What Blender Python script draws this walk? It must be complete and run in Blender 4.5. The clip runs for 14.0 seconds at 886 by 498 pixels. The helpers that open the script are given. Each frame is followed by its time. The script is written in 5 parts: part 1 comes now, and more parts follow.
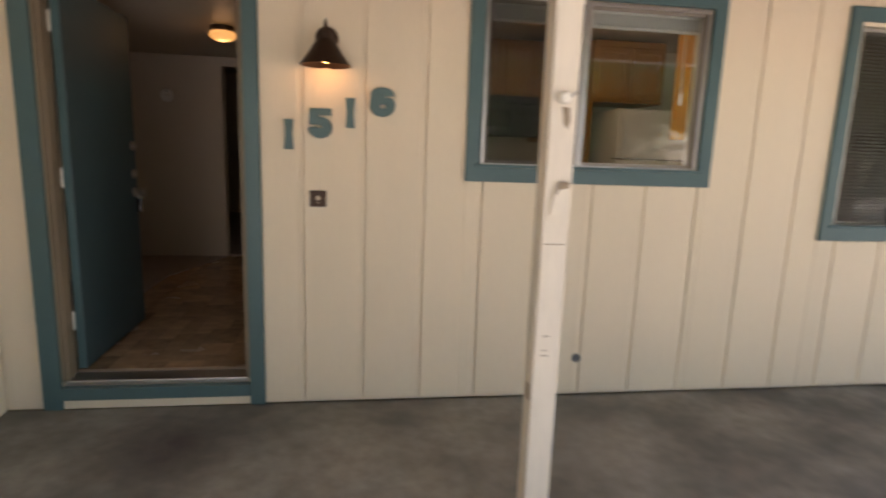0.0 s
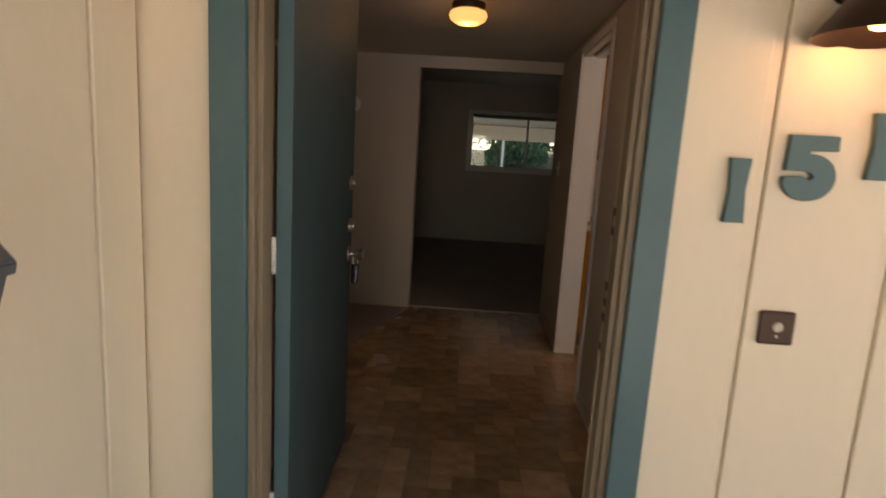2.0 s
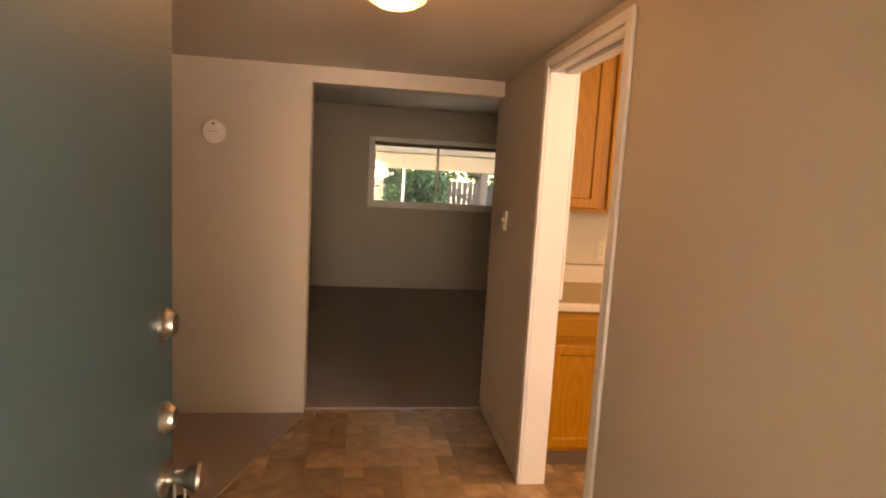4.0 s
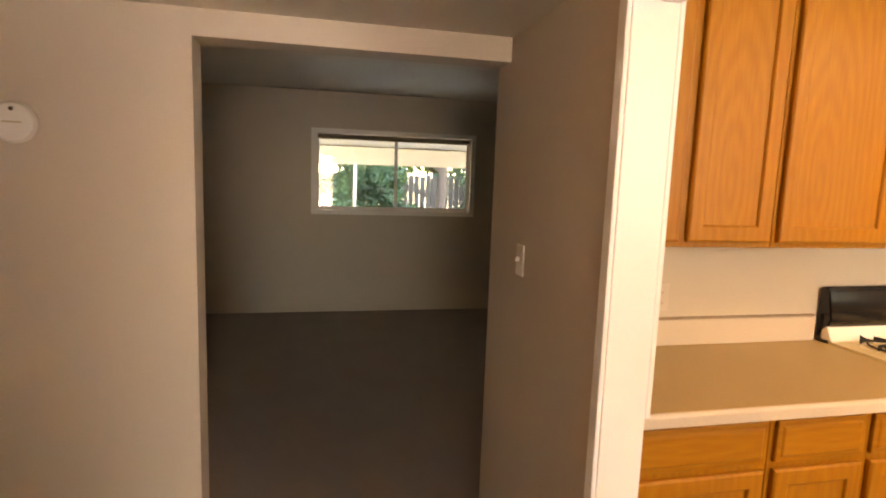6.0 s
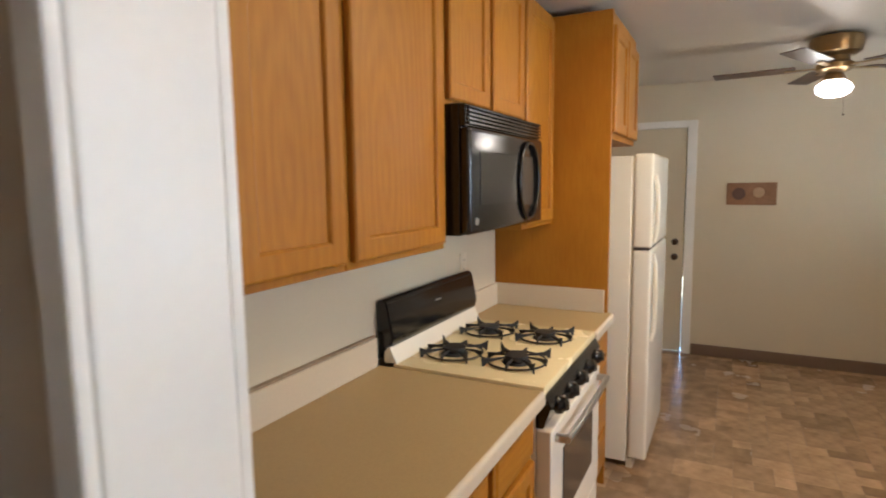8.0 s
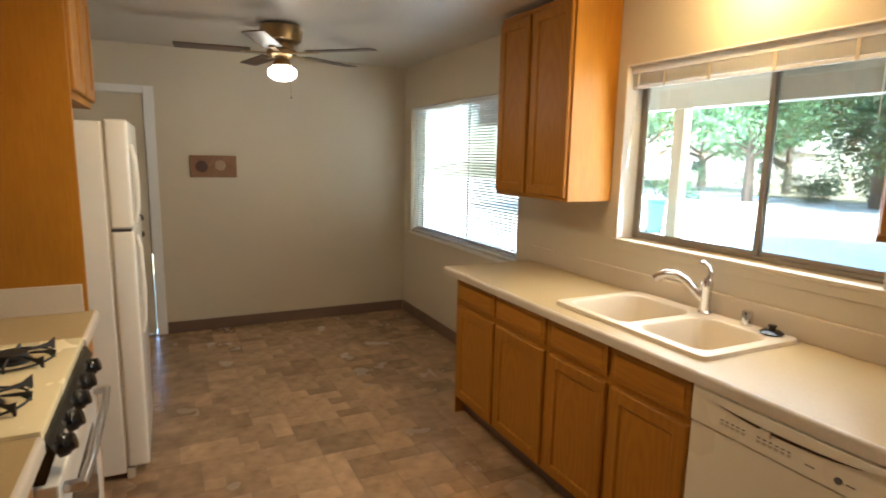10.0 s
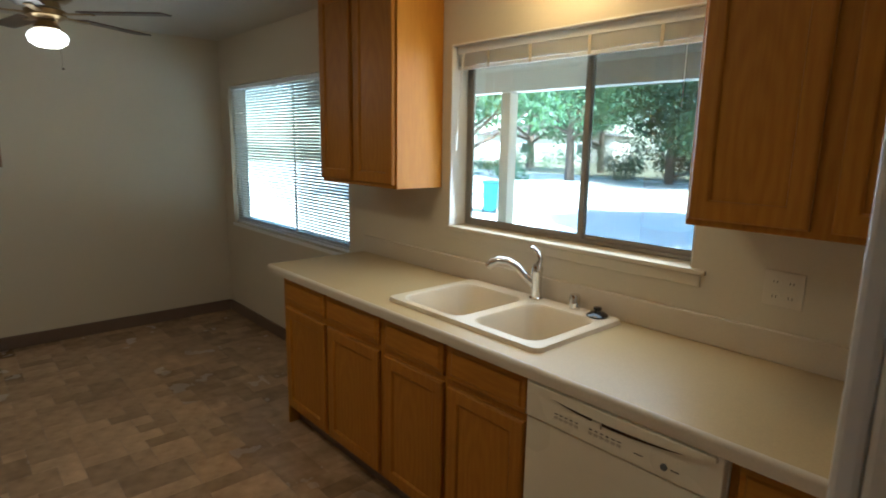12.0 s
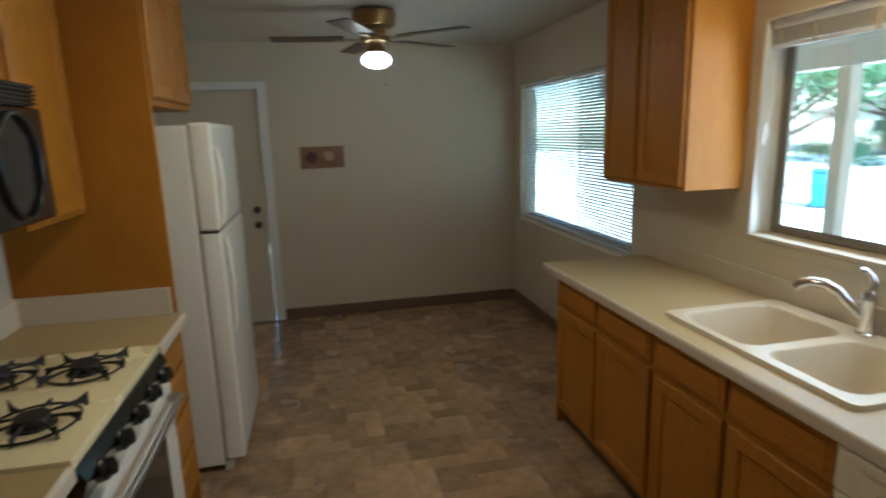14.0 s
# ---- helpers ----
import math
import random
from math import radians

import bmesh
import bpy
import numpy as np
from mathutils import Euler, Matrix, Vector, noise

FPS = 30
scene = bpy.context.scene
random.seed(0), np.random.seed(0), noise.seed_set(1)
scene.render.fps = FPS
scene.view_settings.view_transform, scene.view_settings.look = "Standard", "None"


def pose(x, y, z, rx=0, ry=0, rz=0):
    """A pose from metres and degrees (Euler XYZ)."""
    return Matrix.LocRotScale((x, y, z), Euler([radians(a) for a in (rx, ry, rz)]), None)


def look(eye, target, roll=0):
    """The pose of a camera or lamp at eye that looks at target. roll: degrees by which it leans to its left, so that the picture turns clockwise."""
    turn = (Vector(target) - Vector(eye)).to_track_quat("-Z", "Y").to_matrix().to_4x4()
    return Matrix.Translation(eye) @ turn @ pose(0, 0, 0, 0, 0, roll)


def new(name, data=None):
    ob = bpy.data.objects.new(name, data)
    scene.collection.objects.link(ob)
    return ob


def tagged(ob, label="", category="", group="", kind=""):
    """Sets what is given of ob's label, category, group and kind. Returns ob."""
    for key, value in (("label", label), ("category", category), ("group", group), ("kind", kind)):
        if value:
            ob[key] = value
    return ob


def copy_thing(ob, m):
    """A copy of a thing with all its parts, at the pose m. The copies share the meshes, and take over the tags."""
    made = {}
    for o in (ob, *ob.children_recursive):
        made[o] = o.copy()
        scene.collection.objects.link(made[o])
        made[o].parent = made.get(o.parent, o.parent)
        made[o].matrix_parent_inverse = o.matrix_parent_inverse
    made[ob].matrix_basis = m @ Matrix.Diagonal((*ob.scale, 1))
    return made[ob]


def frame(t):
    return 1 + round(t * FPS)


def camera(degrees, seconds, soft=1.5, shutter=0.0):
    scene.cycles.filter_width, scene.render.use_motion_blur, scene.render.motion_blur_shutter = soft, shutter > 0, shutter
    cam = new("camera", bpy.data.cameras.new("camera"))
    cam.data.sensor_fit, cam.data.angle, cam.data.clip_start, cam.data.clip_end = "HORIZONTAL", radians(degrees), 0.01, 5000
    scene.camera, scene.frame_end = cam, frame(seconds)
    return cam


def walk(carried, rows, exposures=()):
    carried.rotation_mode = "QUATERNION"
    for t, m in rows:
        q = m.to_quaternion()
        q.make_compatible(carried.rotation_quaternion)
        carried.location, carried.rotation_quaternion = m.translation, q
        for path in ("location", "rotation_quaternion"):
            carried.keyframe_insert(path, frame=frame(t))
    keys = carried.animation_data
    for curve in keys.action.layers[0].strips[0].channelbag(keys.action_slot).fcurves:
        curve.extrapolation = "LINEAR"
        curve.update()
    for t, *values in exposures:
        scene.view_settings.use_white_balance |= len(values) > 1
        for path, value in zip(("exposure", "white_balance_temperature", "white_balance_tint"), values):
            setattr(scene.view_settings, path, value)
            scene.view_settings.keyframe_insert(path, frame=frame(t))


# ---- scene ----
cam = camera(76.5, 14.0, soft=1.9, shutter=0.3)
PATH = [
    (0, (0.431, -3.007, 1.251), (0.723, -1.060, 0.901), 2.02),
    (0.5, (0.122, -2.571, 1.235), (0.122, -0.594, 0.934), 3.58),
    (1, (-0.164, -2.210, 1.240), (-0.178, -0.230, 0.964), 3.17),
    (1.5, (-0.366, -1.757, 1.298), (-0.411, 0.219, 0.992), 2.33),
    (2, (-0.555, -1.363, 1.343), (-0.634, 0.608, 1.008), 3.46),
    (2.5, (-0.701, -1.038, 1.423), (-0.578, 0.942, 1.169), 2.40),
    (3, (-0.723, -0.683, 1.415), (-0.472, 1.285, 1.167), 3.21),
    (3.2, (-0.720, -0.560, 1.429), (-0.441, 1.407, 1.197), 3.66),
    (5.3, (-0.639, 0.726, 1.539), (-0.321, 2.674, 1.256), 1.95),
    (5.5, (-0.629, 0.864, 1.551), (-0.281, 2.812, 1.258), 1.95),
    (6, (-0.604, 1.208, 1.581), (-0.157, 3.140, 1.318), 2.05),
    (6.5, (-0.522, 1.511, 1.576), (0.075, 3.407, 1.352), 2.36),
    (7, (-0.397, 1.720, 1.586), (0.708, 3.376, 1.393), 2.37),
    (7.5, (-0.297, 2.019, 1.567), (1.298, 3.213, 1.385), 0.14),
    (8, (-0.102, 2.076, 1.570), (1.667, 2.980, 1.339), -0.73),
    (8.5, (0.034, 2.130, 1.560), (1.916, 2.751, 1.291), 0.76),
    (9, (0.072, 2.243, 1.573), (2.043, 2.251, 1.230), -0.54),
    (9.2, (0.063, 2.279, 1.575), (2.014, 2.014, 1.225), -0.08),
    (11.3, (0.056, 2.233, 1.596), (1.676, 1.108, 1.265), 1.39),
    (11.5, (0.073, 2.204, 1.612), (1.658, 1.035, 1.263), 1.51),
    (12, (0.206, 2.079, 1.586), (1.670, 0.768, 1.213), 0.98),
    (12.5, (0.294, 1.985, 1.575), (1.674, 0.601, 1.149), 0.78),
    (13, (0.333, 1.987, 1.587), (1.694, 0.616, 1.067), 0.27),
    (13.5, (0.272, 2.046, 1.663), (1.913, 1.014, 1.172), -1.66),
    (14, (0.238, 1.978, 1.639), (2.151, 1.560, 1.232), -1.63),
]
EXPOSURES = [(0, 1.80, 7700, 24), (1.5, 2.02, 7800, 24), (2, 2.3, 7900, 23), (2.5, 2.92, 8000, 21), (3.2, 4.0, 9600, 27), (5.3, 4.9, 11600, 34), (5.6, 4.9, 11000, 32), (6, 4.95, 9200, 25),
             (6.5, 4.95, 5900, 9), (7.5, 4.65, 5350, 7), (8, 4.35, 5550, 8), (8.5, 4.32, 5650, 7), (9, 4.36, 6100, 8), (11.5, 3.27, 5250, -2), (12.5, 3.12, 5030, -3), (13.5, 3.03, 4870, -4), (14, 3.14, 4900, -4)]
walk(cam, [(t, look(eye, target, roll)) for t, eye, target, roll in PATH], EXPOSURES)

# ---- world, sun and lamps ----
world = bpy.data.worlds.new("sky")
scene.world = world
world.use_nodes = True
wn = world.node_tree.nodes
sky = wn.new("ShaderNodeTexSky")
sky.sky_type, sky.sun_disc = "NISHITA", False
sky.sun_elevation, sky.sun_rotation = radians(45), radians(277)
wn["Background"].inputs["Strength"].default_value = 0.15
world.node_tree.links.new(sky.outputs["Color"], wn["Background"].inputs["Color"])


def lamp(name, kind, m, power, colour, size=0.1, size_y=None):
    data = bpy.data.lights.new(name, kind)
    data.energy, data.color = power, colour
    if kind == "AREA":
        data.shape, data.size, data.size_y = "RECTANGLE", size, size_y or size
    elif kind == "SUN":
        data.angle = size
    else:
        data.shadow_soft_size = size
    ob = new(name, data)
    ob.matrix_world = m
    return ob


SUN_WAY = Vector((math.sin(radians(277)) * math.cos(radians(45)), math.cos(radians(277)) * math.cos(radians(45)), math.sin(radians(45))))
lamp("sun", "SUN", look(SUN_WAY * 30, (0, 0, 0)), 5.0, (1.0, 0.95, 0.88), radians(0.55))
lamp("hall_bulb", "POINT", pose(-0.62, 1.70, 1.975), 0.20, (1.0, 0.58, 0.28), 0.05)
lamp("fan_bulb", "POINT", pose(4.06, 1.55, 2.015), 0.46, (1.0, 0.80, 0.60), 0.06)
lamp("porch_bulb", "POINT", pose(0.26, -0.115, 1.625), 0.20, (1.0, 0.50, 0.18), 0.03)
lamp("kitchen_tube", "AREA", look((2.08, 1.87, 2.335), (2.08, 1.87, 0)), 0.72, (1.0, 0.72, 0.42), 0.55, 0.22)
lamp("sink_bulb", "POINT", pose(1.60, 0.36, 2.31), 1.0, (1.0, 0.64, 0.28), 0.05)
lamp("window_daylight", "AREA", look((1.695, 0.146, 1.61), (1.695, 2, 1.36)), 1.42, (0.96, 0.97, 1.0), 1.2, 0.82)
lamp("door_daylight", "AREA", look((-0.62, 0.158, 1.0), (-0.62, 2, 0.35)), 0.11, (0.92, 0.96, 1.0), 0.86, 1.9)

# ---- materials ----


def material(name, colour, rough=0.6, metal=0.0, grain=0.0, grain_scale=40.0, bump=0.0, blotch=0.0, blotch_scale=2.0, stretch=(1, 1, 1),
             spec=0.5, vary=0.0, dark=None, emit=0.0, emit_colour=None):
    """A procedural surface: base colour with fine grain, large blotches, relief and a spread from piece to piece."""
    m = bpy.data.materials.new(name)
    m.use_nodes = True
    n, link = m.node_tree.nodes, m.node_tree.links.new
    b = n["Principled BSDF"]
    b.inputs["Roughness"].default_value, b.inputs["Metallic"].default_value = rough, metal
    b.inputs["Specular IOR Level"].default_value = spec
    tex = n.new("ShaderNodeTexCoord")
    mapping = n.new("ShaderNodeMapping")
    mapping.inputs["Scale"].default_value = stretch
    link(tex.outputs["Object"], mapping.inputs["Vector"])
    fine, coarse = n.new("ShaderNodeTexNoise"), n.new("ShaderNodeTexNoise")
    fine.inputs["Scale"].default_value, fine.inputs["Detail"].default_value = grain_scale, 6
    coarse.inputs["Scale"].default_value, coarse.inputs["Detail"].default_value = blotch_scale, 3
    link(mapping.outputs["Vector"], fine.inputs["Vector"])
    link(mapping.outputs["Vector"], coarse.inputs["Vector"])
    low = dark or tuple(c * 0.55 for c in colour)
    mix1, mix2 = n.new("ShaderNodeMix"), n.new("ShaderNodeMix")
    for k in (mix1, mix2):
        k.data_type = "RGBA"
    a, c, r = n.new("ShaderNodeMapRange"), n.new("ShaderNodeMapRange"), n.new("ShaderNodeMapRange")
    for k, top in ((a, grain), (c, blotch)):
        k.inputs["From Min"].default_value, k.inputs["From Max"].default_value, k.inputs["To Max"].default_value = 0.35, 0.7, top
    link(fine.outputs["Fac"], a.inputs["Value"])
    link(coarse.outputs["Fac"], c.inputs["Value"])
    mix1.inputs["A"].default_value, mix1.inputs["B"].default_value = (*colour, 1), (*low, 1)
    link(a.outputs["Result"], mix1.inputs["Factor"])
    mix2.inputs["B"].default_value = (*low, 1)
    link(mix1.outputs["Result"], mix2.inputs["A"])
    link(c.outputs["Result"], mix2.inputs["Factor"])
    out = mix2.outputs["Result"]
    if vary:
        info, geo, add = n.new("ShaderNodeObjectInfo"), n.new("ShaderNodeNewGeometry"), n.new("ShaderNodeMath")
        link(info.outputs["Random"], add.inputs[0])
        link(geo.outputs["Random Per Island"], add.inputs[1])
        frac = n.new("ShaderNodeMath")
        frac.operation = "FRACT"
        link(add.outputs[0], frac.inputs[0])
        link(frac.outputs[0], r.inputs["Value"])
        r.inputs["To Min"].default_value, r.inputs["To Max"].default_value = 1 - vary, 1 + vary
        hsv = n.new("ShaderNodeHueSaturation")
        link(r.outputs["Result"], hsv.inputs["Value"])
        link(out, hsv.inputs["Color"])
        out = hsv.outputs["Color"]
    link(out, b.inputs["Base Color"])
    gloss = n.new("ShaderNodeMapRange")
    gloss.inputs["To Min"].default_value, gloss.inputs["To Max"].default_value = max(0.02, rough - 0.08), min(1, rough + 0.1)
    link(coarse.outputs["Fac"], gloss.inputs["Value"])
    link(gloss.outputs["Result"], b.inputs["Roughness"])
    if bump:
        bn = n.new("ShaderNodeBump")
        bn.inputs["Strength"].default_value, bn.inputs["Distance"].default_value = bump, 0.004
        link(fine.outputs["Fac"], bn.inputs["Height"])
        link(bn.outputs["Normal"], b.inputs["Normal"])
    if emit:
        b.inputs["Emission Color"].default_value, b.inputs["Emission Strength"].default_value = (*(emit_colour or colour), 1), emit
    return m


def oak(name, axis):
    """Honey oak: long fibres along one axis, with darker cathedral bands."""
    m = material(name, (0.41, 0.176, 0.013), 0.44, spec=0.26, grain=0.32, grain_scale=30, bump=0.12, blotch=0.25, blotch_scale=1.2,
                 stretch=tuple(0.35 if i == axis else 4.0 for i in range(3)), dark=(0.25, 0.088, 0.006), vary=0.06)
    n, link = m.node_tree.nodes, m.node_tree.links.new
    wave = n.new("ShaderNodeTexWave")
    wave.wave_type = "RINGS"
    wave.rings_direction = "Y"
    wave.inputs["Scale"].default_value, wave.inputs["Distortion"].default_value, wave.inputs["Detail"].default_value = 2.0, 6.5, 4
    wave.inputs["Detail Scale"].default_value = 0.8
    mapping, tex = n.new("ShaderNodeMapping"), n.new("ShaderNodeTexCoord")
    mapping.inputs["Location"].default_value = (-0.85, 0, -0.20) if axis == 2 else (-0.2, 0, -0.4)
    mapping.inputs["Scale"].default_value = (5.5, 2.0, 1.1) if axis == 2 else (0.9, 2.0, 6.0)
    link(tex.outputs["Object"], mapping.inputs["Vector"])
    link(mapping.outputs["Vector"], wave.inputs["Vector"])
    mix = n.new("ShaderNodeMix")
    mix.data_type, mix.blend_type = "RGBA", "MULTIPLY"
    ramp = n.new("ShaderNodeMapRange")
    ramp.inputs["To Min"].default_value, ramp.inputs["To Max"].default_value = 0.0, 0.23
    link(wave.outputs["Fac"], ramp.inputs["Value"])
    link(ramp.outputs["Result"], mix.inputs["Factor"])
    b = n["Principled BSDF"]
    old = b.inputs["Base Color"].links[0].from_socket
    link(old, mix.inputs["A"])
    mix.inputs["B"].default_value = (0.60, 0.40, 0.22, 1)
    link(mix.outputs["Result"], b.inputs["Base Color"])
    return m


def pane_glass(name):
    m = bpy.data.materials.new(name)
    m.use_nodes = True
    n, link = m.node_tree.nodes, m.node_tree.links.new
    n.remove(n["Principled BSDF"])
    clear, shine, mix, edge, power, scale = (n.new(k) for k in ("ShaderNodeBsdfTransparent", "ShaderNodeBsdfGlossy", "ShaderNodeMixShader", "ShaderNodeLayerWeight", "ShaderNodeMath", "ShaderNodeMath"))
    shine.inputs["Roughness"].default_value, edge.inputs["Blend"].default_value = 0.02, 0.5
    power.operation, power.inputs[1].default_value = "POWER", 4.0
    scale.operation, scale.inputs[1].default_value, scale.inputs[2].default_value = "MULTIPLY_ADD", 0.5, 0.08
    link(edge.outputs["Facing"], power.inputs[0])
    link(power.outputs[0], scale.inputs[0])
    clear.inputs["Color"].default_value = (0.93, 0.96, 0.95, 1)
    link(scale.outputs[0], mix.inputs[0])
    link(clear.outputs[0], mix.inputs[1])
    link(shine.outputs[0], mix.inputs[2])
    link(mix.outputs[0], n["Material Output"].inputs["Surface"])
    return m


OAK, OAK_H = oak("honey_oak_upright", 2), oak("honey_oak_level", 0)
SIDING = material("cream_siding_paint", (0.79, 0.67, 0.49), 0.6, grain=0.05, grain_scale=30, bump=0.06, blotch=0.08, blotch_scale=1.5, stretch=(1.5, 1.5, 0.5), vary=0.015)
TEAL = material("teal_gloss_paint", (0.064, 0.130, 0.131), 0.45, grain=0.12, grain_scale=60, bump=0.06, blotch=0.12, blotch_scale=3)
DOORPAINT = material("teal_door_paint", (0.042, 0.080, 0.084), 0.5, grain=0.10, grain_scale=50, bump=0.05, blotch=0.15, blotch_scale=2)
WALLPAINT = material("greige_wall_paint", (0.54, 0.47, 0.385), 0.75, grain=0.05, grain_scale=90, bump=0.10, blotch=0.06, blotch_scale=1.3)
KITCHENPAINT = material("pale_kitchen_wall_paint", (0.60, 0.525, 0.39), 0.65, grain=0.05, grain_scale=90, bump=0.08, blotch=0.06, blotch_scale=1.3)
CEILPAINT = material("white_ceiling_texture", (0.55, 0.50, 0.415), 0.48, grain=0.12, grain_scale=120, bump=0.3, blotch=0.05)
TRIM = material("white_trim_paint", (0.80, 0.78, 0.74), 0.4, grain=0.04, grain_scale=60, bump=0.04, blotch=0.07, blotch_scale=4)
TAN = material("tan_jamb_paint", (0.245, 0.185, 0.118), 0.5, grain=0.12, grain_scale=60, bump=0.05, blotch=0.2, blotch_scale=3)
CARPET = material("taupe_carpet_pile", (0.43, 0.365, 0.33), 0.95, grain=0.6, grain_scale=260, bump=0.9, blotch=0.15, blotch_scale=3, spec=0.1)
CONCRETE = material("stained_patio_concrete", (0.35, 0.325, 0.262), 0.62, grain=0.35, grain_scale=14, bump=0.3, blotch=0.85, blotch_scale=1.9, dark=(0.090, 0.084, 0.067))
VINYL = material("brown_vinyl_tile", (0.50, 0.325, 0.182), 0.24, grain=0.75, grain_scale=11, bump=0.08, blotch=0.65, blotch_scale=4.0, vary=0.28, dark=(0.23, 0.145, 0.08))
GROUT = material("vinyl_joint", (0.25, 0.17, 0.11), 0.6, grain=0.3, grain_scale=30)
COVE = material("brown_cove_base", (0.17, 0.11, 0.075), 0.45, grain=0.15, grain_scale=40, blotch=0.15)
LAMINATE = material("taupe_laminate", (0.46, 0.335, 0.160), 0.42, spec=0.3, grain=0.18, grain_scale=180, bump=0.03, blotch=0.06, blotch_scale=2)
SPLASH = material("pale_laminate_splash", (0.60, 0.51, 0.385), 0.42, grain=0.14, grain_scale=150, blotch=0.05)
ENAMEL = material("white_enamel", (0.80, 0.755, 0.65), 0.22, grain=0.04, grain_scale=20, blotch=0.05)
ALMOND = material("almond_dishwasher_enamel", (0.76, 0.69, 0.53), 0.28, grain=0.04, grain_scale=20, blotch=0.05)
CREAM = material("cream_enamel", (0.84, 0.71, 0.42), 0.25, grain=0.04, grain_scale=20, blotch=0.08, blotch_scale=4)
BISQUE = material("bisque_sink_composite", (0.66, 0.55, 0.385), 0.3, grain=0.06, grain_scale=80, blotch=0.05)
BLACK = material("black_gloss_plastic", (0.012, 0.011, 0.011), 0.16, grain=0.1, grain_scale=30)
BLACKGLASS = material("dark_oven_glass", (0.02, 0.02, 0.022), 0.06)
IRON = material("black_cast_iron", (0.02, 0.018, 0.017), 0.6, grain=0.3, grain_scale=90, bump=0.3)
CHROME = material("polished_chrome", (0.72, 0.70, 0.67), 0.10, metal=1.0)
NICKEL = material("worn_nickel", (0.52, 0.46, 0.38), 0.28, metal=1.0, grain=0.15, grain_scale=60)
BRASS = material("antique_brass", (0.36, 0.25, 0.12), 0.3, metal=1.0, grain=0.2, grain_scale=50)
BRONZE = material("oiled_bronze", (0.060, 0.034, 0.022), 0.45, metal=0.6, grain=0.3, grain_scale=30, bump=0.1)
ALU = material("mill_aluminium", (0.55, 0.53, 0.50), 0.35, metal=1.0, grain=0.15, grain_scale=40)
DARKALU = material("bronze_aluminium", (0.30, 0.265, 0.22), 0.45, metal=0.6, grain=0.15, grain_scale=40)
GREYMETAL = material("grey_painted_steel", (0.115, 0.12, 0.122), 0.5, grain=0.2, grain_scale=40, bump=0.08, blotch=0.2)
BLIND = material("white_vinyl_slat", (0.80, 0.78, 0.74), 0.4, grain=0.05, grain_scale=20)
n, link = BLIND.node_tree.nodes, BLIND.node_tree.links.new
soft, mix = n.new("ShaderNodeBsdfTranslucent"), n.new("ShaderNodeMixShader")
soft.inputs["Color"].default_value, mix.inputs[0].default_value = (0.85, 0.85, 0.82, 1), 0.30
link(n["Principled BSDF"].outputs[0], mix.inputs[1])
link(soft.outputs[0], mix.inputs[2])
link(mix.outputs[0], n["Material Output"].inputs["Surface"])
GLASS = pane_glass("window_glass")
SCREEN = pane_glass("insect_screen_mesh")
SCREEN.node_tree.nodes["Transparent BSDF"].inputs["Color"].default_value = (0.74, 0.74, 0.73, 1)
SCREEN.node_tree.nodes["Glossy BSDF"].inputs["Roughness"].default_value = 0.9
SCREEN.node_tree.nodes["Glossy BSDF"].inputs["Color"].default_value = (0.25, 0.24, 0.22, 1)
GLOBE = material("lit_opal_glass", (0.9, 0.75, 0.5), 0.3, emit=0.24, emit_colour=(1.0, 0.50, 0.15))
FANGLOBE = material("lit_white_glass", (0.9, 0.9, 0.88), 0.3, emit=0.6, emit_colour=(1.0, 0.93, 0.84))
BULB = material("lit_bulb", (1, 0.8, 0.5), 0.3, emit=1.0, emit_colour=(1.0, 0.68, 0.30))
TUBE = material("lit_light_panel", (0.95, 0.9, 0.8), 0.4, emit=0.5, emit_colour=(1.0, 0.78, 0.48))
WALNUT = material("dark_fan_blade_wood", (0.075, 0.042, 0.025), 0.4, grain=0.5, grain_scale=30, stretch=(0.6, 6, 6))
PLAQUEWOOD = material("reddish_board", (0.29, 0.15, 0.075), 0.6, grain=0.4, grain_scale=30, blotch=0.3, blotch_scale=12)
DARKFIG = material("dark_brown_glaze", (0.10, 0.045, 0.03), 0.5, grain=0.3, grain_scale=40)
PALEFIG = material("pale_tan_glaze", (0.45, 0.30, 0.18), 0.5, grain=0.3, grain_scale=40)
POSTPAINT = material("cream_post_paint", (0.74, 0.66, 0.53), 0.55, grain=0.10, grain_scale=18, bump=0.12, blotch=0.14, blotch_scale=6, stretch=(3, 3, 0.8))
PORCHWOOD = material("brown_porch_boards", (0.36, 0.20, 0.09), 0.7, grain=0.3, grain_scale=20, stretch=(0.6, 4, 4), blotch=0.2)
BAREWOOD = material("chipped_bare_wood", (0.36, 0.27, 0.18), 0.8, grain=0.6, grain_scale=35, bump=0.4, blotch=0.4, blotch_scale=12)
BARK = material("tree_bark", (0.11, 0.08, 0.06), 0.9, grain=0.6, grain_scale=20, bump=0.8, stretch=(3, 3, 0.7))
LEAF = material("tree_leaves", (0.068, 0.135, 0.078), 0.55, vary=0.45, grain=0.2, grain_scale=5)
LEAF_DARK = material("dark_hedge_leaves", (0.066, 0.125, 0.090), 0.6, vary=0.45, grain=0.2, grain_scale=5)
